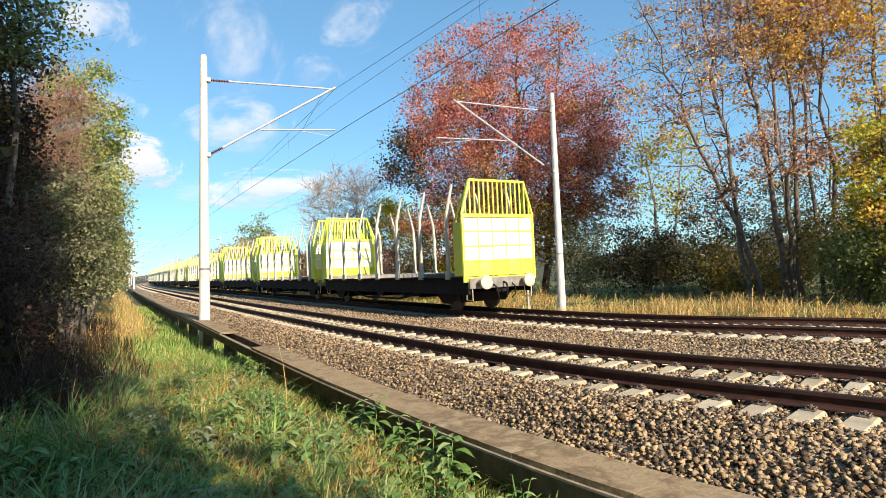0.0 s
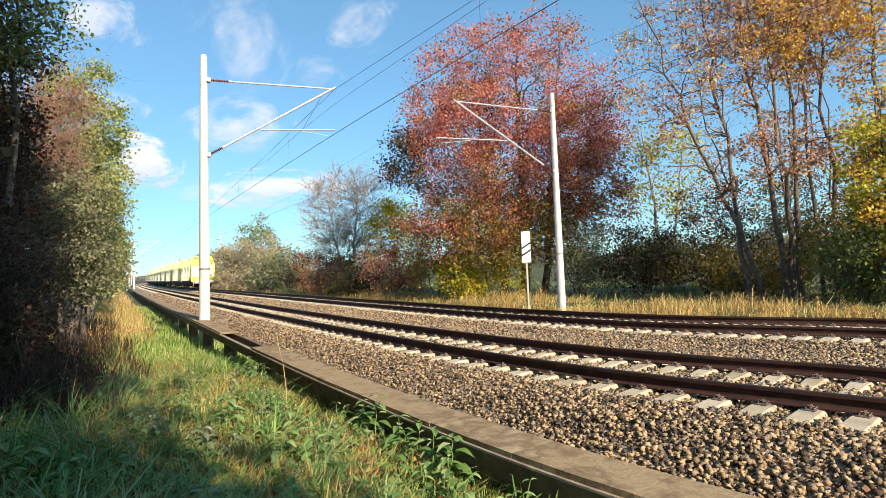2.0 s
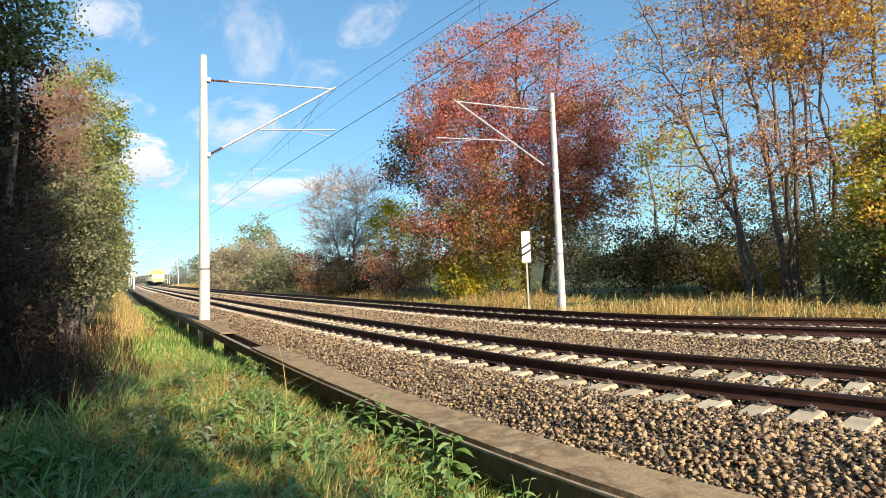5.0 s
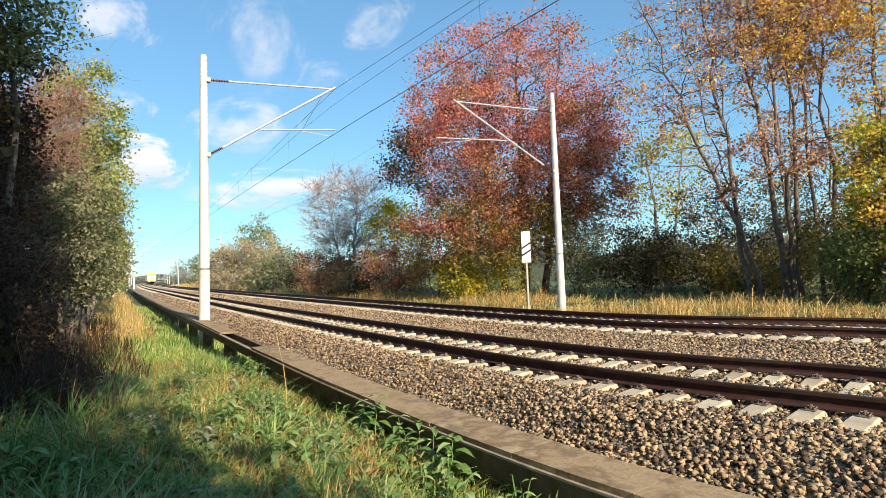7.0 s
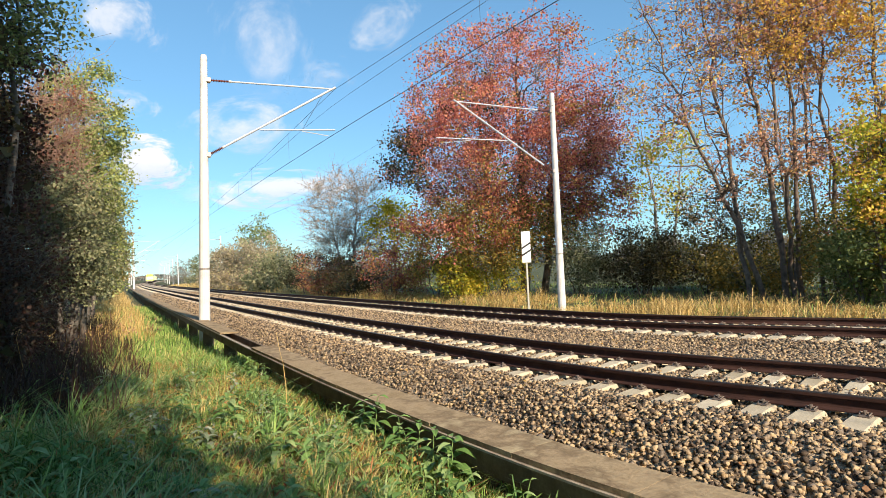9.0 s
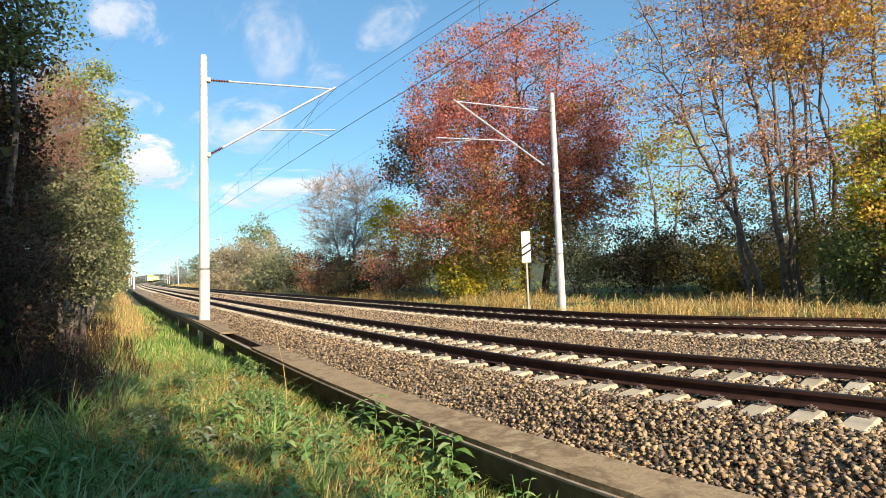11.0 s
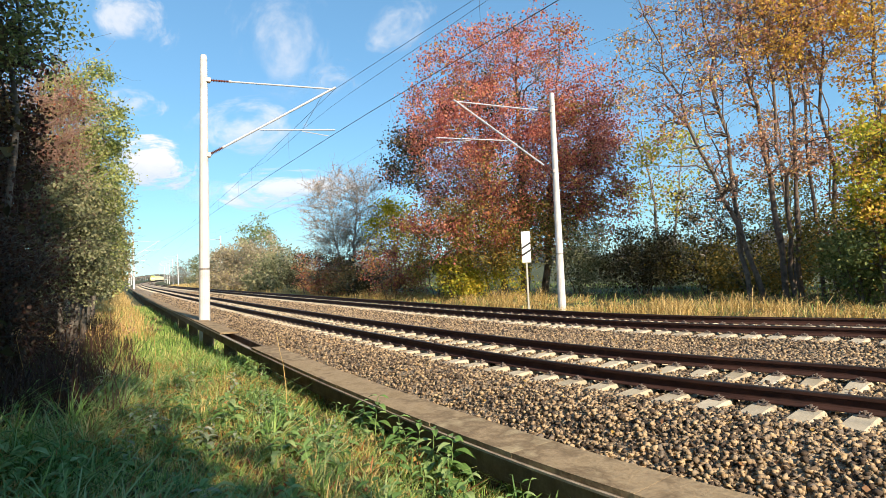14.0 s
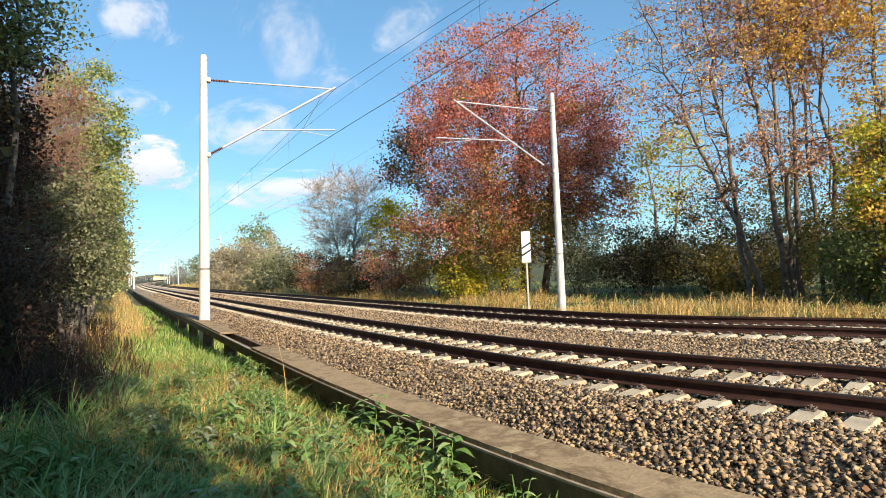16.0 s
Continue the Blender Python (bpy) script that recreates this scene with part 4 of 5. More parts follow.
def make_right_trees():
    R, D = np.array((0.862, -0.504)), np.array((0.506, 0.862))       # across and away, as seen from the path

    def off(r, d=0.0):
        return tuple(R * r + D * d)

    # the great red maple
    # the left lobe, slot 2, gets dark leaves for the crown's shaded side
    b = [(0, 0, 11.1, 7.4, 6.8, 6.9, 2.3, 0), (*off(3.6), 10.2, 3.6, 3.6, 4.2, 0.45, 0), (*off(-3.8), 10.2, 3.2, 3.2, 4.0, 0.4, 0), (*off(0, -2), 5.8, 6.4, 4.6, 3.0, 0.45, 1), (*off(-1.5, -3), 4.2, 5.2, 3.0, 2.4, 0.6, 3),
         (*off(5.2), 6.6, 2.6, 2.6, 3.0, 0.24, 1), (*off(-4.8), 5.0, 3.0, 3.0, 3.2, 0.28, 1), (*off(-7.0), 9.3, 1.8, 2.0, 2.3, 0.2, 2)]
    tree((16.4, 29.4, -0.4), [(0.2, 0, *off(0.5), 16.5, 0.34), (*off(-1.0), *off(-2.6), 14.5, 0.24), (*off(1.5), *off(3.2), 15.0, 0.26), (*off(-2.2), *off(-6.6), 9.6, 0.12)],
         b, 90, 1400, 98000, 0.142, (M_LEAF_RED, M_LEAF_DARKRED, M_LEAF_DARK, M_LEAF_OLIVE), M_BARK_ALDER, "large maple with rust-red autumn leaves behind the far verge", 41, name="maple_tree", spread=0.42, shell=0.35, bare=1, twig=0.010, blend=0.3, lump=0.5)
    # tall thin alders
    alders = ((17.6, 14.7, -1.7, 16, 0.12, M_LEAF_PINK, 1100, 1.5), (18.1, 14.3, -5.4, 15, 0.12, M_LEAF_PINK, 2300, 2.2), (18.8, 13.8, -1.9, 18, 0.14, M_LEAF_PINK, 3000, 1.6), (19.0, 13.5, -0.9, 18, 0.11, M_LEAF_GOLD, 3000, 1.6),
              (19.5, 13.5, 0.1, 19, 0.11, M_LEAF_PINK, 3400, 1.8), (20.9, 13.3, -0.6, 19, 0.10, M_LEAF_PINK, 4200, 1.8), (22.3, 13.2, -0.5, 19, 0.12, M_LEAF_ORANGE, 4000, 1.9), (21.6, 10.9, -0.4, 18, 0.12, M_LEAF_GOLD, 5600, 2.0))
    for i, (x, y, lean, h, r, col, n, wide) in enumerate(alders):
        lx, ly = off(lean)
        tree((x, y, -0.35), [(0, 0, lx, ly, h, r), (0.1, 0.1, lx * 0.6 + 0.4, ly * 0.6 + 0.3, h * 0.85, r * 0.5)], [(lx * 0.75, ly * 0.75, h * 0.72, wide, wide, 4.6, 1.0, 0), (lx * 0.4, ly * 0.4, h * 0.36, wide * 0.85, wide * 0.85, 2.0, 0.16, 1)],
             26, 200, int(n * 1.25), 0.13, (col, M_LEAF_BROWN), M_BARK_ALDER, "tall thin alder with sparse orange leaves behind the verge", 60 + i, name="alder_tree", group="alders behind the verge", spread=0.26, shell=0.2, bare=2, twig=0.009)
    # pale half-bare tree with mistletoe further off
    tree((24.5, 24.5, -0.3), [(0, 0, *off(-1.2), 10.5, 0.16), (0.2, 0, *off(1.5), 9.5, 0.13)], [(0, 0, 7.4, 3.4, 3.2, 3.4, 1, 0)], 22, 130, 2600, 0.17, (M_LEAF_LIME,), M_BARK_PALE,
         "half-bare pale tree with clumps of yellow-green leaves", 71, spread=0.42, bare=2, twig=0.011)
    # yellow-green maple
    tree((16.75, 9.0, -0.3), [(0, 0, 0.2, 0.1, 7.0, 0.14), (0.1, 0, *off(1.4), 6.4, 0.1), (0, 0.1, *off(-0.8), 5.0, 0.08)],
         [(*off(0.7), 4.9, 2.0, 2.0, 2.4, 1.0, 0), (*off(0.5), 2.2, 2.0, 1.9, 1.8, 0.7, 1), (*off(1.5), 5.9, 1.9, 1.9, 1.8, 0.8, 2)], 26, 300, 17000, 0.13, (M_LEAF_LIME, M_LEAF_GREEN, M_LEAF_GOLD), M_BARK, "young maple with golden and lime-green leaves", 81, name="maple_tree", spread=0.32, shell=0.3, blend=0.35)
    # bushes along the verge
    shrubs = (((11.35, 29.2), (1.3, 1.4, 1.25), 1.45, M_LEAF_LIME, 3600, "yellow-leaved shrub at the foot of the maple"),
              ((13.9, 28.9), (2.0, 1.8, 2.0), 2.9, M_LEAF_LIME, 3800, "olive and yellow autumn shrub under the maple"),
              ((11.4, 31.5), (2.4, 2.2, 2.2), 3.0, M_LEAF_OLIVE, 5500, "olive-brown autumn shrub under the maple"),
              ((9.9, 35.5), (2.2, 2.4, 1.9), 2.2, M_LEAF_DARKRED, 5000, "dark red-brown shrub beside the maple"),
              ((17.8, 25.6), (2.3, 2.2, 1.9), 2.4, M_LEAF_GREY, 6500, "grey-green willow shrub behind the mast"),
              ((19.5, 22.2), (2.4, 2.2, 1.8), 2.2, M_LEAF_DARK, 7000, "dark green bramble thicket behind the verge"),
              ((21.3, 19.4), (2.2, 2.2, 1.5), 1.7, M_LEAF_OLIVE, 5000, "dark brown bramble thicket behind the verge"),
              ((21.0, 16.5), (2.0, 2.0, 1.1), 1.1, M_LEAF_OLIVE, 3500, "low olive-brown shrub among the alders"),
              ((20.6, 12.4), (2.2, 2.2, 1.8), 2.0, M_LEAF_OLIVE, 6000, "olive autumn shrub among the alders"),
              ((17.6, 10.3), (1.5, 1.5, 1.4), 1.6, M_LEAF_GREEN, 5000, "green shrub beside the yellow maple"),
              ((20.5, 8.0), (2.5, 2.5, 2.5), 2.8, M_LEAF_OLIVE, 6000, "olive autumn shrub beside the yellow maple"),
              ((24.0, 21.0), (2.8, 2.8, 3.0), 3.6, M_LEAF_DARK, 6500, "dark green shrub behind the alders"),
              ((25.5, 17.0), (2.6, 2.6, 3.4), 4.0, M_LEAF_OLIVE, 7000, "olive-brown shrub behind the alders"),
              ((26.0, 13.0), (2.8, 2.8, 3.9), 4.4, M_LEAF_DARKRED, 7500, "dark brown shrub behind the alders"),
              ((25.5, 9.5), (2.8, 2.8, 4.2), 4.6, M_LEAF_OLIVE, 8000, "olive-brown shrub behind the alders"),
              ((22.3, 24.0), (2.4, 2.4, 2.0), 2.4, M_LEAF_GREY, 5000, "grey-green shrub behind the verge"),
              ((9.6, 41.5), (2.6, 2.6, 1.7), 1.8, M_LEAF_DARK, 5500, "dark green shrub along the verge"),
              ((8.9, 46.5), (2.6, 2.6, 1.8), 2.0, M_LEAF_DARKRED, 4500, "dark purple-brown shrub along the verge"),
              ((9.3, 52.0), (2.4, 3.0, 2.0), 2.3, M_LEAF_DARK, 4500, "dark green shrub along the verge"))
    for i, ((x, y), (rx, ry, rz), z, m, n, label) in enumerate(shrubs):
        tree((x, y, -0.4), [(0, 0, 0.4, 0.3, z + rz * 0.7, 0.06), (0.3, 0.1, rx * 0.5, -0.3, z + rz * 0.5, 0.05), (-0.2, -0.1, -rx * 0.5, 0.4, z + rz * 0.4, 0.05)], [(0, 0, z, rx, ry, rz, 1.0, 0), (rx * 0.5, -ry * 0.3, z * 0.55, rx * 0.7, ry * 0.7, rz * 0.6, 0.5, 0)],
             14, 120, n, 0.13, (m,), M_BARK, label, 100 + i, "shrub", "shrub", "shrubs behind the far verge", spread=0.33, shell=0.25, floor=0.1)
    # the bare tree and the trees further along
    tree((10.9, 46.2, -0.4), [(0, 0, *off(1.2), 8.5, 0.20), (0, 0, *off(-1.4), 8.0, 0.15), (0.2, 0, *off(2.9), 7.0, 0.13)], [(*off(0.3), 7.4, 4.3, 3.9, 3.7, 1.0, 0), (*off(0.2), 4.0, 3.8, 3.2, 2.4, 0.5, 1)], 56, 620, 2600, 0.12, (M_LEAF_BROWN, M_LEAF_TAN),
         M_BARK_PALE, "almost leafless tree with a fan of fine pale twigs", 131, spread=0.4, shell=0.3, bare=8, twig=0.018)
    tree((13.6, 42.5, -0.4), [(0, 0, 0.3, 0.2, 7.2, 0.14)], [(0, 0, 5.2, 2.0, 2.0, 2.6, 1, 0)], 14, 90, 4200, 0.17, (M_LEAF_YELLOW,), M_BARK, "small tree with golden yellow leaves", 132, spread=0.4)
    for i, (x, y, rx, rz, z, m, n, nm, label) in enumerate(((10.4, 65, 3.4, 2.3, 2.4, M_LEAF_GREY, 5500, "shrub", "olive-yellow shrub along the line"), (10.4, 76, 4.4, 3.2, 3.7, M_LEAF_TAN, 7500, "tree", "grey-brown half-bare tree along the line"),
                                                           (13.2, 88, 2.9, 4.4, 5.9, M_LEAF_GREEN, 6500, "tree", "green pointed tree standing above the brown ones"), (9.8, 92, 4.2, 3.2, 4.0, M_LEAF_TAN, 6000, "tree", "grey-green tree along the line"),
                                                           (10.4, 112, 4.0, 3.2, 4.0, M_LEAF_GREY, 4500, "tree", "grey-brown half-bare tree along the line"), (15.6, 205, 4.6, 3.6, 4.6, M_LEAF_HAZE, 3500, "tree", "lone brown tree far along the line, leaves paled for haze"))):
        tree((x, y, -0.3), [(0, 0, 0.3, 0, z + rz * 0.85, 0.18), (0.2, 0, rx * 0.5, 0, z + rz * 0.5, 0.1)], [(0, 0, z, rx, rx, rz, 1.0, 0), (-rx * 0.4, 0, z * 0.5, rx * 0.8, rx, rz * 0.6, 0.5, 0)], 18, 150, n, 0.26, (m,), M_BARK_PALE, label, 140 + i,
             "shrub" if nm == "shrub" else "tree", nm, "trees far along the verge", spread=0.5, shell=0.3, bare=1)


def make_left_trees():
    # the near trees carry the hedge's shade in their near-black leaf colours
    rows = (  # x, y, crown height, radius, upper z, leaf, count, size, bare, label
        (-9.4, 10.6, 1.9, 1.7, 2.5, M_LEAF_RUST_SHADE, 14000, 0.055, 2, "red-brown hawthorn at the hedge foot, shade put into its dark leaves"),
        (-8.45, 11.2, 1.3, 0.95, 1.5, M_LEAF_RUST_SHADE, 9000, 0.05, 2, "red-brown bramble thicket at the hedge foot, shade put into its dark leaves"),
        (-9.8, 11.8, 2.3, 1.6, 7.0, M_LEAF_DARK, 14000, 0.07, 1, "hedge tree, deep shade put into its near-black leaves"),
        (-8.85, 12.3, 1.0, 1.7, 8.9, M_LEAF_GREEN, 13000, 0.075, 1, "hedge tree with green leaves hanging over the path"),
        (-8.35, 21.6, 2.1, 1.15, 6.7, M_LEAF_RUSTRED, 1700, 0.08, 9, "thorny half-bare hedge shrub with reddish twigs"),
        (-9.3, 14.6, 1.8, 1.5, 2.4, M_LEAF_RUST_SHADE, 9000, 0.06, 2, "brown thicket at the hedge foot, shade put into its dark leaves"),
        (-9.25, 14.8, 2.7, 1.2, 6.6, M_LEAF_RUST_SHADE, 15000, 0.08, 2, "red-brown hedge tree, deep shade put into its dark leaves"),
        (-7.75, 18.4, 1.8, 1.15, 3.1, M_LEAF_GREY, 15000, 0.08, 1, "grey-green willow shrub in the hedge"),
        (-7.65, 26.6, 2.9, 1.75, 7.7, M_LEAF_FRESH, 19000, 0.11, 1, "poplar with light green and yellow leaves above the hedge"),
        (-9.2, 21.0, 2.6, 1.7, 4.2, M_LEAF_DARK, 8000, 0.10, 1, "shrub in the hedge, shade put into its near-black leaves"),
        (-7.8, 29.5, 2.9, 1.9, 4.4, M_LEAF_FRESH, 10000, 0.11, 1, "olive and lime-green shrub in the hedge"),
        (-8.9, 32.0, 3.0, 2.0, 6.6, M_LEAF_GREY, 7000, 0.13, 1, "grey-green tree in the hedge"),
        (-8.2, 36.0, 3.4, 2.3, 4.0, M_LEAF_OLIVE, 8000, 0.14, 1, "olive-green tree in the hedge"),
        (-7.9, 45.0, 3.4, 2.4, 4.4, M_LEAF_GREY, 7000, 0.16, 1, "grey-green tree in the hedge"),
        (-7.4, 56.0, 3.6, 2.4, 4.6, M_LEAF_OLIVE, 6000, 0.18, 1, "olive-green tree far along the hedge"),
        (-6.9, 70.0, 3.4, 2.4, 4.4, M_LEAF_GREY, 5000, 0.2, 1, "grey-green tree far along the hedge"),
        (-6.6, 86.0, 3.2, 2.4, 4.0, M_LEAF_BROWN, 4000, 0.22, 1, "brown tree far along the hedge"),
        (-6.3, 105.0, 3.2, 2.6, 4.0, M_LEAF_GREY, 3500, 0.24, 1, "grey-green tree far along the hedge"))
    for i, (x, y, rz, r, z, m, n, size, bare, label) in enumerate(rows):
        tree((x, y, 0.0), [(0, 0, 0.2, 0.1, z + rz * 0.8, 0.15), (0.2, 0.2, r * 0.5, 0.2, z + rz * 0.4, 0.09), (-0.2, -0.2, -r * 0.4, -0.4, z + rz * 0.5, 0.09)], [(0, 0, z, r, r, rz, 1.0, 0), (r * 0.2, -r * 0.3, z * 0.7, r * 0.8, r * 0.8, rz * 0.6, 0.4, 0)],
             18, 190, n, size, (m,), M_TWIG if bare > 5 else M_BARK, label, 200 + i, "tree", "hedge_tree", "trees of the hedge", spread=0.24, shell=0.25, bare=bare, twig=0.013 if bare > 5 else 0.009, floor=0.15, trunk_scale=0.3 if bare > 5 else 1.0)
    # the hedge goes on unseen behind the path and throws its shade forward
    # those at y 1 to 8 stay out of view, added to block light
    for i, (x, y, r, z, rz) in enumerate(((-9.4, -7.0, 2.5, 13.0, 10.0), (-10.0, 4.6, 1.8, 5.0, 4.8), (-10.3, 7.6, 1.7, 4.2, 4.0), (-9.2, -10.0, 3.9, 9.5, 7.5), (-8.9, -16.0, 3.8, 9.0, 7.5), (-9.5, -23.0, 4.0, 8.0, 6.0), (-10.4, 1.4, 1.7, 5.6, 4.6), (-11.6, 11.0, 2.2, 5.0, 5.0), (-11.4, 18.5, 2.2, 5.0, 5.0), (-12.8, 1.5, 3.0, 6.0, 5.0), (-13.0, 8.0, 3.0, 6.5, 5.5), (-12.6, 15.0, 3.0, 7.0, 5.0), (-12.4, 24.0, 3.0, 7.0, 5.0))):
        tree((x, y, 0.0), [(0, 0, 0.2, 0.1, z + rz * 0.8, 0.2)], [(0, 0, z, r, r, rz, 1, 0)], 20, 220, 24000, 0.26 if y < 0 else 0.11, (M_LEAF_DARK,), M_BARK, "dense dark hedge tree, mostly unseen, added to deepen the shade", 240 + i, "tree", "hedge_tree", "trees of the hedge", spread=0.45, shell=0.2)


def make_far_woods():
    """Low woods on the horizon, seen between the trees and down the line."""
    rng = np.random.default_rng(77)
    n = 26000
    a = rng.uniform(-0.55, 1.75, n)
    d = 560 + 130 * np.sin(a * 5) + rng.uniform(-30, 30, n)
    top = 9 + 4 * np.sin(a * 37) + 3 * np.sin(a * 91 + 1)
    clear = (a > -0.06) & (a < 0.2)
    d = np.where(clear, d + 600, d)
    top = np.where(clear, top * 0.8, top)
    P = np.stack([EYE[0] + d * np.sin(a), d * np.cos(a), top * rng.uniform(0, 1, n) ** 0.7], -1)
    tagged(new("far_woods", leaf_mesh("far_woods", P, 4.0, M_LEAF_HAZE, rng)), "grey-green woods on the horizon, haze put into the leaf colour", "woods", kind="stuff")


# ---------------------------------------------------------------- the timber train
PITCH, SPEED, TAIL = 14.2, 32.7, 16.15
UNITS = 15


def headboard(parent, y, face):
    """End wall: ribbed panels below, a slatted grille with slanting sides above. face: the outer side, -1 or 1."""
    root = part("headboard", Geo().box((-1.45, y - 0.04, 1.0), (1.45, y + 0.04, 1.16), cut=0.01), M_YELLOW, parent, "bright yellow wagon end wall")
    for r in range(4):
        for c in range(5):
            x0, z0 = -1.40 + c * 0.56, 1.20 + r * 0.475
            part("panel", Geo().box((x0 + 0.012, y - 0.012, z0 + 0.016), (x0 + 0.548, y + 0.012, z0 + 0.459), cut=0.008), M_PALE if r > 0 else M_YELLOW, root)
    for r in range(5):
        z0 = 1.20 + r * 0.475
        part("rib", Geo().box((-1.44, y - 0.035, z0 - 0.02), (1.44, y + 0.035, z0 + 0.02), cut=0.008), M_YELLOW, root)
    for c in range(6):
        x0 = -1.40 + c * 0.56
        part("rib", Geo().box((x0 - 0.014, y - 0.025, 1.16), (x0 + 0.014, y + 0.025, 3.08), cut=0.008), M_YELLOW, root)
    for k in range(15):
        x = -1.30 + k * 2.6 / 14
        h = 4.28 if abs(x) < 1.1 else 4.28 - (abs(x) - 1.1) * 3.7
        part("slat", Geo().box((x - 0.026, y - 0.02, 3.1), (x + 0.026, y + 0.02, h)), M_YELLOW, root)
    part("top_rail", Geo().box((-1.13, y - 0.04, 4.26), (1.13, y + 0.04, 4.34), cut=0.01), M_YELLOW, root)
    part("grille_rail", Geo().box((-1.45, y - 0.05, 3.08), (1.45, y + 0.05, 3.20), cut=0.01), M_YELLOW, root)
    for sx in (-1, 1):
        part("side_post", Geo().tube([(sx * 1.43, y, 1.0), (sx * 1.44, y, 3.2), (sx * 1.10, y, 4.32)], 0.055, 6), M_YELLOW, root)
        part("side_wing", Geo().box((sx * 1.44 - 0.02, min(y, y - face * 0.55), 1.2), (sx * 1.44 + 0.02, max(y, y - face * 0.55), 2.95), cut=0.01), M_YELLOW, root)
        part("wing_brace", Geo().tube([(sx * 1.44, y - face * 0.5, 2.9), (sx * 1.12, y - face * 0.06, 4.24)], 0.04, 6), M_YELLOW, root)
    return root


def wheelset(parent, y):
    root = part("wheelset", Geo().tube([(-0.95, y, 0.46), (0.95, y, 0.46)], 0.08, 10), M_WHEEL, parent)
    for sx in (-1, 1):
        part("wheel", Geo().tube([(sx * 0.69, y, 0.46), (sx * 0.715, y, 0.46), (sx * 0.72, y, 0.46), (sx * 0.83, y, 0.46), (sx * 0.84, y, 0.46)], [0.49, 0.49, 0.46, 0.455, 0.3], 24), M_WHEEL, root)
        part("axle_box", Geo().box((sx * 1.0 - 0.12, y - 0.16, 0.32), (sx * 1.0 + 0.12, y + 0.16, 0.62), cut=0.03), M_FRAME, root)
        part("leaf_spring", Geo().tube([(sx * 1.0, y - 0.6, 0.86), (sx * 1.0, y - 0.3, 0.70), (sx * 1.0, y, 0.65), (sx * 1.0, y + 0.3, 0.70), (sx * 1.0, y + 0.6, 0.86)], 0.045, 6), M_FRAME, root)
    return root


def timber_wagon():
    """One unit, its rear end at the origin, rail tops at z 0."""
    root = thing("timber_wagon", Matrix.Identity(4), "empty timber wagon with yellow end walls and grey stakes", "freight wagon", "wagons of the timber train")
    L = 13.55
    for sx in (-1, 1):
        part("side_sill", Geo().box((sx * 1.28 - 0.05, 0.1, 0.60), (sx * 1.28 + 0.05, L - 0.1, 1.12), cut=0.012), M_FRAME, root)
        part("sill_flange", Geo().box((sx * 1.32 - 0.1, 0.1, 1.12), (sx * 1.32 + 0.1, L - 0.1, 1.16), cut=0.01), M_FRAME, root)
    part("wagon_deck", Geo().box((-1.25, 0.1, 1.02), (1.25, L - 0.1, 1.08), cut=0.01), M_FRAME, root)
    part("centre_sill", Geo().box((-0.22, 0.1, 0.62), (0.22, L - 0.1, 1.02), cut=0.02), M_FRAME, root)
    for y0 in (0.0, L - 0.12):
        part("buffer_beam", Geo().box((-1.32, y0, 0.78), (1.32, y0 + 0.12, 1.12), cut=0.015), M_STEEL, root, "grey steel buffer beam")
    for y, d in ((0.0, -1), (L, 1)):
        for sx in (-1, 1):
            g = Geo().tube([(sx * 0.875, y, 0.98), (sx * 0.875, y + d * 0.28, 0.98)], 0.10, 12)
            g.tube([(sx * 0.875, y + d * 0.26, 0.98), (sx * 0.875, y + d * 0.30, 0.98), (sx * 0.875, y + d * 0.325, 0.98)], [0.22, 0.225, 0.17], 16)
            part("buffer", g, M_STAKE, root, "round pale grey buffer")
        part("coupling", Geo().tube([(0, y, 0.95), (0, y + d * 0.16, 0.92), (0, y + d * 0.22, 0.75), (0.02, y + d * 0.12, 0.45)], 0.035, 6), M_FRAME, root)
        for x in (-0.4, 0.36):
            part("brake_hose", Geo().tube([(x, y, 0.9), (x, y + d * 0.16, 0.8), (x * 0.9, y + d * 0.2, 0.55), (x * 0.7, y + d * 0.1, 0.42)], 0.022, 6), M_FRAME, root)
        for sx in (-1, 1):
            part("step", Geo().tube([(sx * 1.2, y - d * 0.05, 0.8), (sx * 1.2, y - d * 0.05, 0.42), (sx * 1.2, y - d * 0.4, 0.42), (sx * 1.2, y - d * 0.4, 0.8)], 0.02, 5), M_STAKE, root)
    headboard(root, 0.12, -1)
    headboard(root, L - 0.12, 1)
    for y in (1.75, 11.8):
        wheelset(root, y)
    for k in range(7):
        y = 1.15 + k * (L - 2.3) / 6
        part("bunk", Geo().box((-1.38, y - 0.09, 1.16), (1.38, y + 0.09, 1.30), cut=0.02), M_STEEL, root)
        for sx in (-1, 1):
            g = Geo().box((sx * 1.40 - 0.08, y - 0.10, 1.1), (sx * 1.40 + 0.06, y + 0.10, 1.38), cut=0.015)
            g.tube([(sx * 1.38, y, 1.3), (sx * 1.40, y, 2.6), (sx * 1.37, y, 3.3), (sx * 1.24, y, 3.85), (sx * 1.12, y, 4.3)], [0.075, 0.07, 0.06, 0.05, 0.035], 6)
            part("stake", g, M_STAKE, root, "pale grey timber stake bent inwards at the top")
    for sx in (-1, 1):
        part("truss_rod", Geo().tube([(sx * 1.22, 3.4, 0.62), (sx * 1.22, 5.2, 0.36), (sx * 1.22, 8.4, 0.36), (sx * 1.22, 10.2, 0.62)], 0.045, 6), M_FRAME, root)
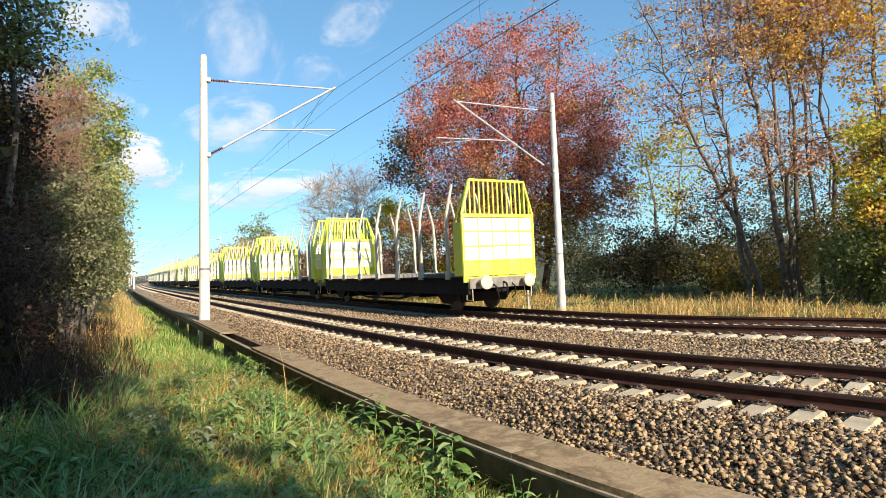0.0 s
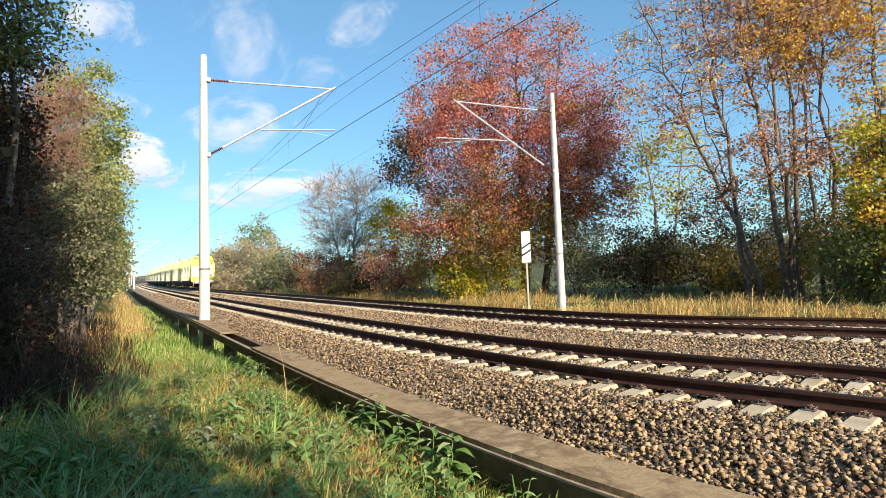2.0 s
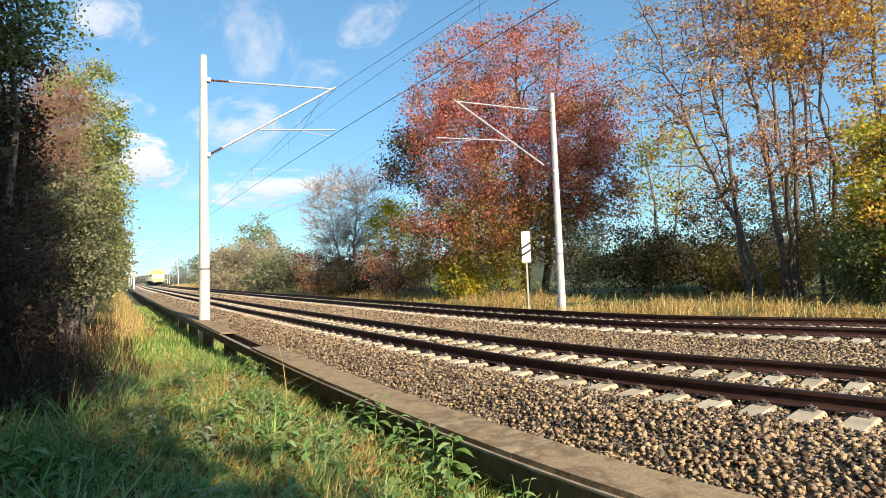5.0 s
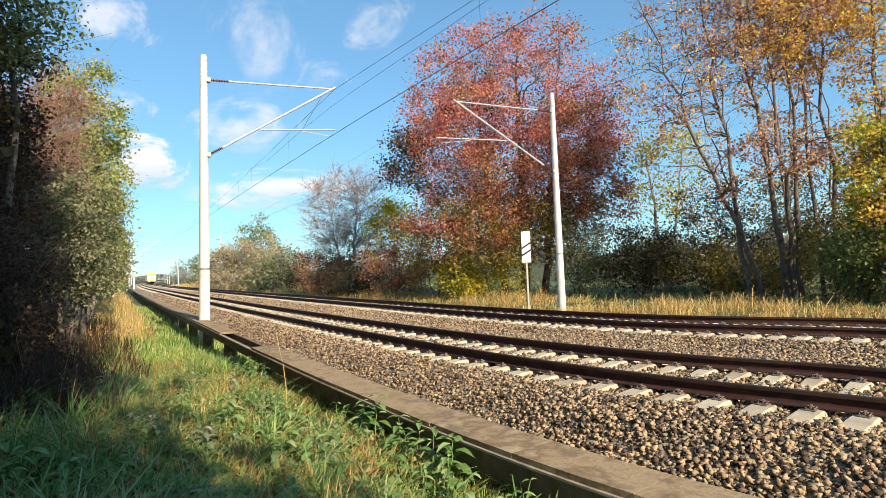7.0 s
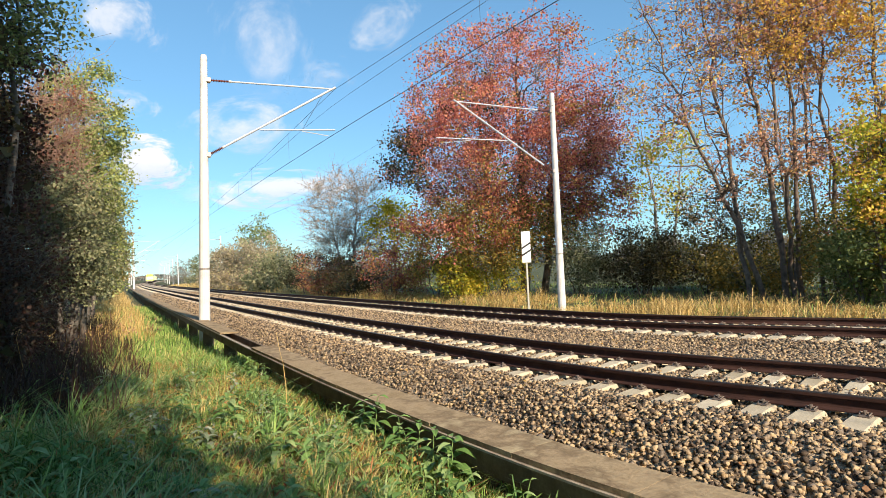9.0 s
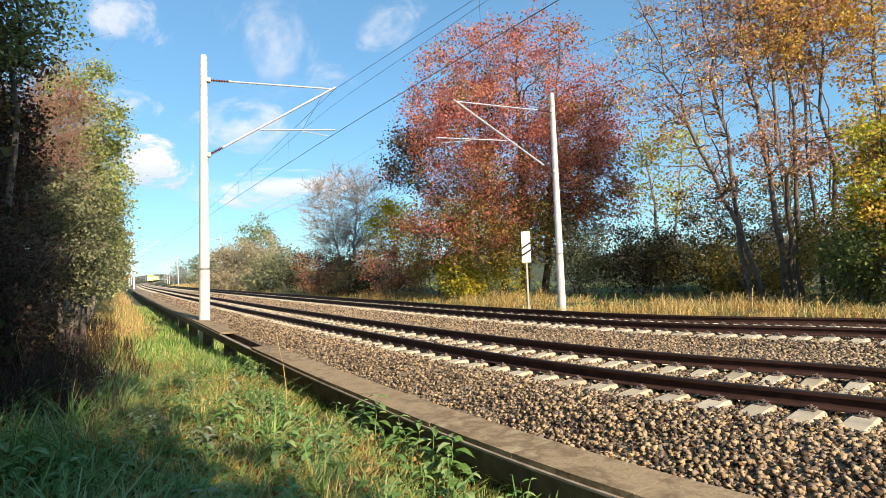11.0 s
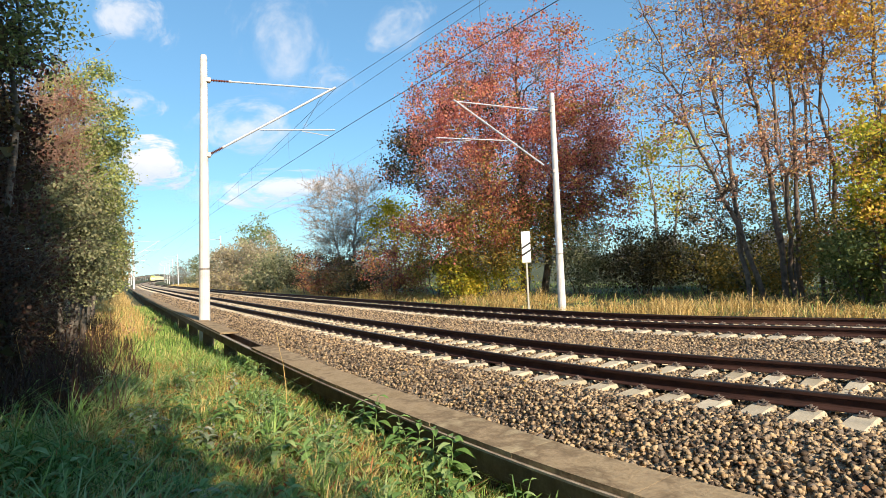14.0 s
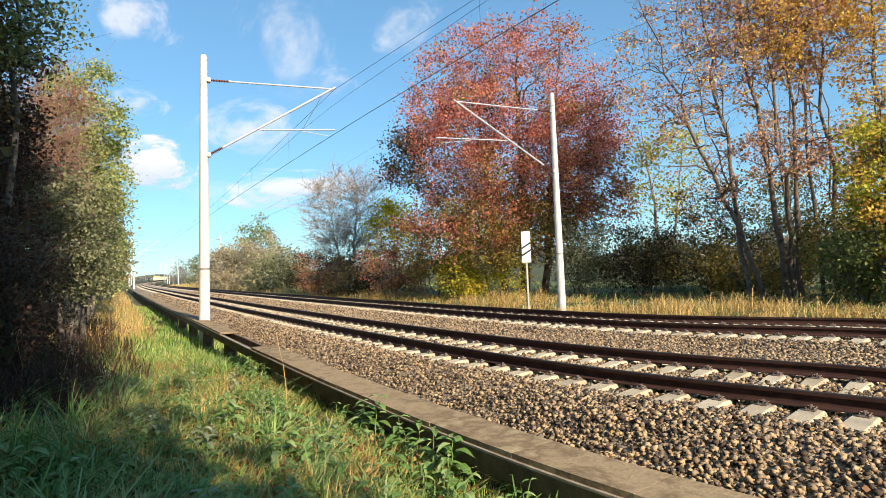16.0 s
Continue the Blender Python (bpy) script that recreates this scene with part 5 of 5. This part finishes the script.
        for y in (1.75, 11.8):
            part("axle_guard", Geo().add([(sx * 1.1, y - 0.75, 0.62), (sx * 1.1, y + 0.75, 0.62), (sx * 1.1, y + 0.28, 0.25), (sx * 1.1, y - 0.28, 0.25), (sx * 1.13, y - 0.75, 0.62), (sx * 1.13, y + 0.75, 0.62), (sx * 1.13, y + 0.28, 0.25), (sx * 1.13, y - 0.28, 0.25)],
                 [(0, 1, 2, 3), (7, 6, 5, 4), (0, 4, 5, 1), (1, 5, 6, 2), (2, 6, 7, 3), (3, 7, 4, 0)]), M_FRAME, root)
    for y in (1.15, 2.35, 11.2, 12.4):
        part("brake_beam", Geo().box((-0.95, y - 0.05, 0.30), (0.95, y + 0.05, 0.62), cut=0.02), M_FRAME, root)
    for y in (4.5, 5.8, 7.9):
        part("tank", Geo().tube([(-0.7, y, 0.55), (0.7, y, 0.55)], 0.17, 10), M_FRAME, root)
    part("brake_lever_box", Geo().box((-1.34, 6.4, 0.5), (-1.2, 7.1, 0.75), cut=0.02), M_FRAME, root)
    return root


def wagon_pose(s):
    a, b = middle([s + 1.75])[0], middle([s + 11.8])[0]
    d = (b - a) / np.hypot(*(b - a))
    o = a - d * 1.75
    return Matrix.Translation((o[0], o[1], 0.182)) @ Matrix.Rotation(math.atan2(-d[0], d[1]), 4, "Z")


def make_train():
    first = timber_wagon()
    return [first] + [copy_thing(first, Matrix.Identity(4)) for _ in range(UNITS - 1)]


# ---------------------------------------------------------------- leaves whirled up by the train
def make_whirled_leaves():
    rng = np.random.default_rng(91)
    made = []
    for i in range(16):
        s = rng.uniform(9, 44)
        x = rng.uniform(6.6, 8.2)
        a, b = across([x], [s])[0], across([x + rng.uniform(-2.5, 1.5)], [s + rng.uniform(3, 12)])[0]
        ob = new("whirled_leaf", leaf_mesh("whirled_leaf", np.zeros((1, 3)), 0.11, M_LEAF_YELLOW, rng))
        tagged(ob, "pale yellow leaf whirled up beside the track", "leaf", "leaves whirled up by the train")
        made.append((ob, a, b, 0.25 + (s - 9) / 32.7, rng.uniform(1.2, 2.6), rng.uniform(0.4, 1.5), rng.uniform(0, 360)))
    return made


def leaf_rows(a, b, t0, span, height, turn):
    rows = [(0.0, pose(a[0], a[1], -0.05, 0, 0, turn))]
    for k in (0.0, 0.25, 0.5, 0.75, 1.0):
        q = a + (b - a) * k
        rows.append((t0 + span * k, pose(q[0], q[1], -0.05 + 4 * height * k * (1 - k), 70 * math.sin(5 * k), 50 * math.sin(7 * k + turn), turn + 60 * k)))
    rows.append((16.0, rows[-1][1]))
    return rows


# ---------------------------------------------------------------- clouds
def cloud_material(name, seed, soft, strength):
    m = bpy.data.materials.new(name)
    m.use_nodes = True
    nt = m.node_tree
    nt.nodes.remove(nt.nodes["Principled BSDF"])
    tc = nt.nodes.new("ShaderNodeTexCoord")
    uv = nt.nodes.new("ShaderNodeVectorMath")
    uv.operation = "SUBTRACT"
    uv.inputs[1].default_value = (0.5, 0.5, 0.5)
    nt.links.new(tc.outputs["Generated"], uv.inputs[0])
    flat = nt.nodes.new("ShaderNodeVectorMath")
    flat.operation = "MULTIPLY"
    flat.inputs[1].default_value = (1, 1, 0)
    nt.links.new(uv.outputs[0], flat.inputs[0])
    ln = nt.nodes.new("ShaderNodeVectorMath")
    ln.operation = "LENGTH"
    nt.links.new(flat.outputs[0], ln.inputs[0])
    n = nt.nodes.new("ShaderNodeTexNoise")
    n.noise_dimensions = "4D"
    n.inputs["W"].default_value = seed * 3.7
    n.inputs["Scale"].default_value, n.inputs["Detail"].default_value, n.inputs["Roughness"].default_value = 3.4, 8, 0.62
    nt.links.new(tc.outputs["Generated"], n.inputs["Vector"])
    a = nt.nodes.new("ShaderNodeMath")
    a.operation = "MULTIPLY_ADD"                 # noise - distance from the middle
    a.inputs[1].default_value = -1.05
    nt.links.new(ln.outputs["Value"], a.inputs[0])
    nt.links.new(n.outputs["Fac"], a.inputs[2])
    r = nt.nodes.new("ShaderNodeMapRange")
    r.interpolation_type = "SMOOTHSTEP"
    r.inputs["From Min"].default_value, r.inputs["From Max"].default_value = 0.19, 0.19 + soft
    r.inputs["To Max"].default_value = strength
    nt.links.new(a.outputs[0], r.inputs["Value"])
    e = nt.nodes.new("ShaderNodeEmission")
    # bluish low, white high: the underside's shade is put into the ramp
    ramp = nt.nodes.new("ShaderNodeValToRGB")
    ramp.color_ramp.elements[0].position, ramp.color_ramp.elements[0].color = 0.42, (0.56, 0.68, 0.86, 1)
    ramp.color_ramp.elements[1].position, ramp.color_ramp.elements[1].color = 0.80, (0.96, 0.95, 0.96, 1)
    sep = nt.nodes.new("ShaderNodeSeparateXYZ")
    nt.links.new(tc.outputs["Generated"], sep.inputs[0])
    add = nt.nodes.new("ShaderNodeMath")
    add.operation = "MULTIPLY_ADD"
    add.inputs[1].default_value = 0.5
    nt.links.new(n.outputs["Fac"], add.inputs[0])
    nt.links.new(sep.outputs[1], add.inputs[2])
    nt.links.new(add.outputs[0], ramp.inputs[0])
    nt.links.new(ramp.outputs[0], e.inputs[0])
    e.inputs[1].default_value = CLOUD_GLOW
    t = nt.nodes.new("ShaderNodeBsdfTransparent")
    ms = nt.nodes.new("ShaderNodeMixShader")
    nt.links.new(r.outputs[0], ms.inputs[0])
    nt.links.new(t.outputs[0], ms.inputs[1])
    nt.links.new(e.outputs[0], ms.inputs[2])
    nt.links.new(ms.outputs[0], nt.nodes["Material Output"].inputs[0])
    return m


# clouds emit this much in place of sunlight falling on them
CLOUD_GLOW = 0.70
# bearing and height of the middle in degrees at the start, bearing and height at the end, width, height, roll, softness, thickness
CLOUDS = (
    (11.44, 21.14, 16.38, 21.19, 13.32, 16.12, -20, 0.45, 0.55),
    (22.30, 23.38, 27.32, 22.78, 13.32, 8.41, 25, 0.4, 0.6),
    (2.80, 10.38, 4.14, 10.24, 12.0, 7.0, 0, 0.16, 0.95),
    (13.79, 8.13, 15.50, 8.07, 20.32, 6.31, 3, 0.2, 0.85),
    (10.93, 13.75, 12.18, 13.54, 14.72, 8.41, 10, 0.35, 0.7),
    (-0.14, 21.62, 2.90, 22.07, 10.51, 9.11, 0, 0.35, 0.7),
    (18.71, 19.04, 20.30, 18.06, 7.71, 5.61, 0, 0.4, 0.4),
    (1.18, 15.08, 2.94, 15.47, 7.71, 4.91, 0, 0.3, 0.6),
    (6.60, 7.54, 8.03, 7.55, 11.21, 4.91, 0, 0.4, 0.4),
)


def cloud_pose(az, el, roll):
    a, e = radians(az), radians(el)
    d = Vector((math.sin(a) * math.cos(e), math.cos(a) * math.cos(e), math.sin(e)))
    eye = Vector(EYE)
    return look(eye + d * 2200, eye + d * 4400, roll)


def make_clouds():
    made = []
    for i, (az0, el0, az1, el1, w, h, roll, soft, thick) in enumerate(CLOUDS):
        g = Geo()
        W, H = 2200 * math.tan(radians(w)), 2200 * math.tan(radians(h))
        n = 12
        for j in range(n + 1):
            for k in range(n + 1):
                u, v = k / n * 2 - 1, j / n * 2 - 1
                g.v.append((u * W / 2, v * H / 2, 0.08 * W * (1 - u * u) * (1 - v * v)))
        for j in range(n):
            for k in range(n):
                g.f.append((j * (n + 1) + k, j * (n + 1) + k + 1, (j + 1) * (n + 1) + k + 1, (j + 1) * (n + 1) + k))
        g.s = [0] * len(g.f)
        ob = new("cloud", g.mesh("cloud", cloud_material("cloud_white", i + 1, soft, thick), True))
        ob.visible_shadow = False
        tagged(ob, "soft white fair-weather cloud drifting across the blue sky", "cloud", "clouds in the sky")
        made.append(ob)
    return made


# ---------------------------------------------------------------- build
make_ground()
make_bed()
make_rails()
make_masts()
make_wires()
make_sign(7.79, 17.95, -0.5, 3.49, 0.36, 1.26, "white warning board with black diagonal stripes on a post")
make_sign(7.9, 95.0, -0.4, 3.4, 0.55, 1.4, "white board on a post far along the verge", ())
make_right_trees()
make_left_trees()
make_far_woods()
WAGONS = make_train()
SKY = make_clouds()
LEAVES = make_whirled_leaves()
make_grass()
make_litter()
make_weeds()
make_trough()
make_sleepers()
make_stones()


def motions():
    times = [0.0, 0.25, 0.5, 0.75, 1.0, 1.5, 2.0, 2.5, 3.0, 4.0, 5.0, 6.0, 8.0, 10.0, 12.0, 14.0, 16.0]
    for i, w in enumerate(WAGONS):
        walk(w, [(t, wagon_pose(TAIL + i * PITCH + SPEED * t)) for t in times])
    for ob, a, b, t0, span, height, turn in LEAVES:
        walk(ob, leaf_rows(a, b, t0, span, height, turn))
    for ob, (az0, el0, az1, el1, _, _, roll, _, _) in zip(SKY, CLOUDS):
        walk(ob, [(0.0, cloud_pose(az0, el0, roll)), (8.0, cloud_pose((az0 + az1) / 2, (el0 + el1) / 2, roll)), (16.0, cloud_pose(az1, el1, roll))])


motions()
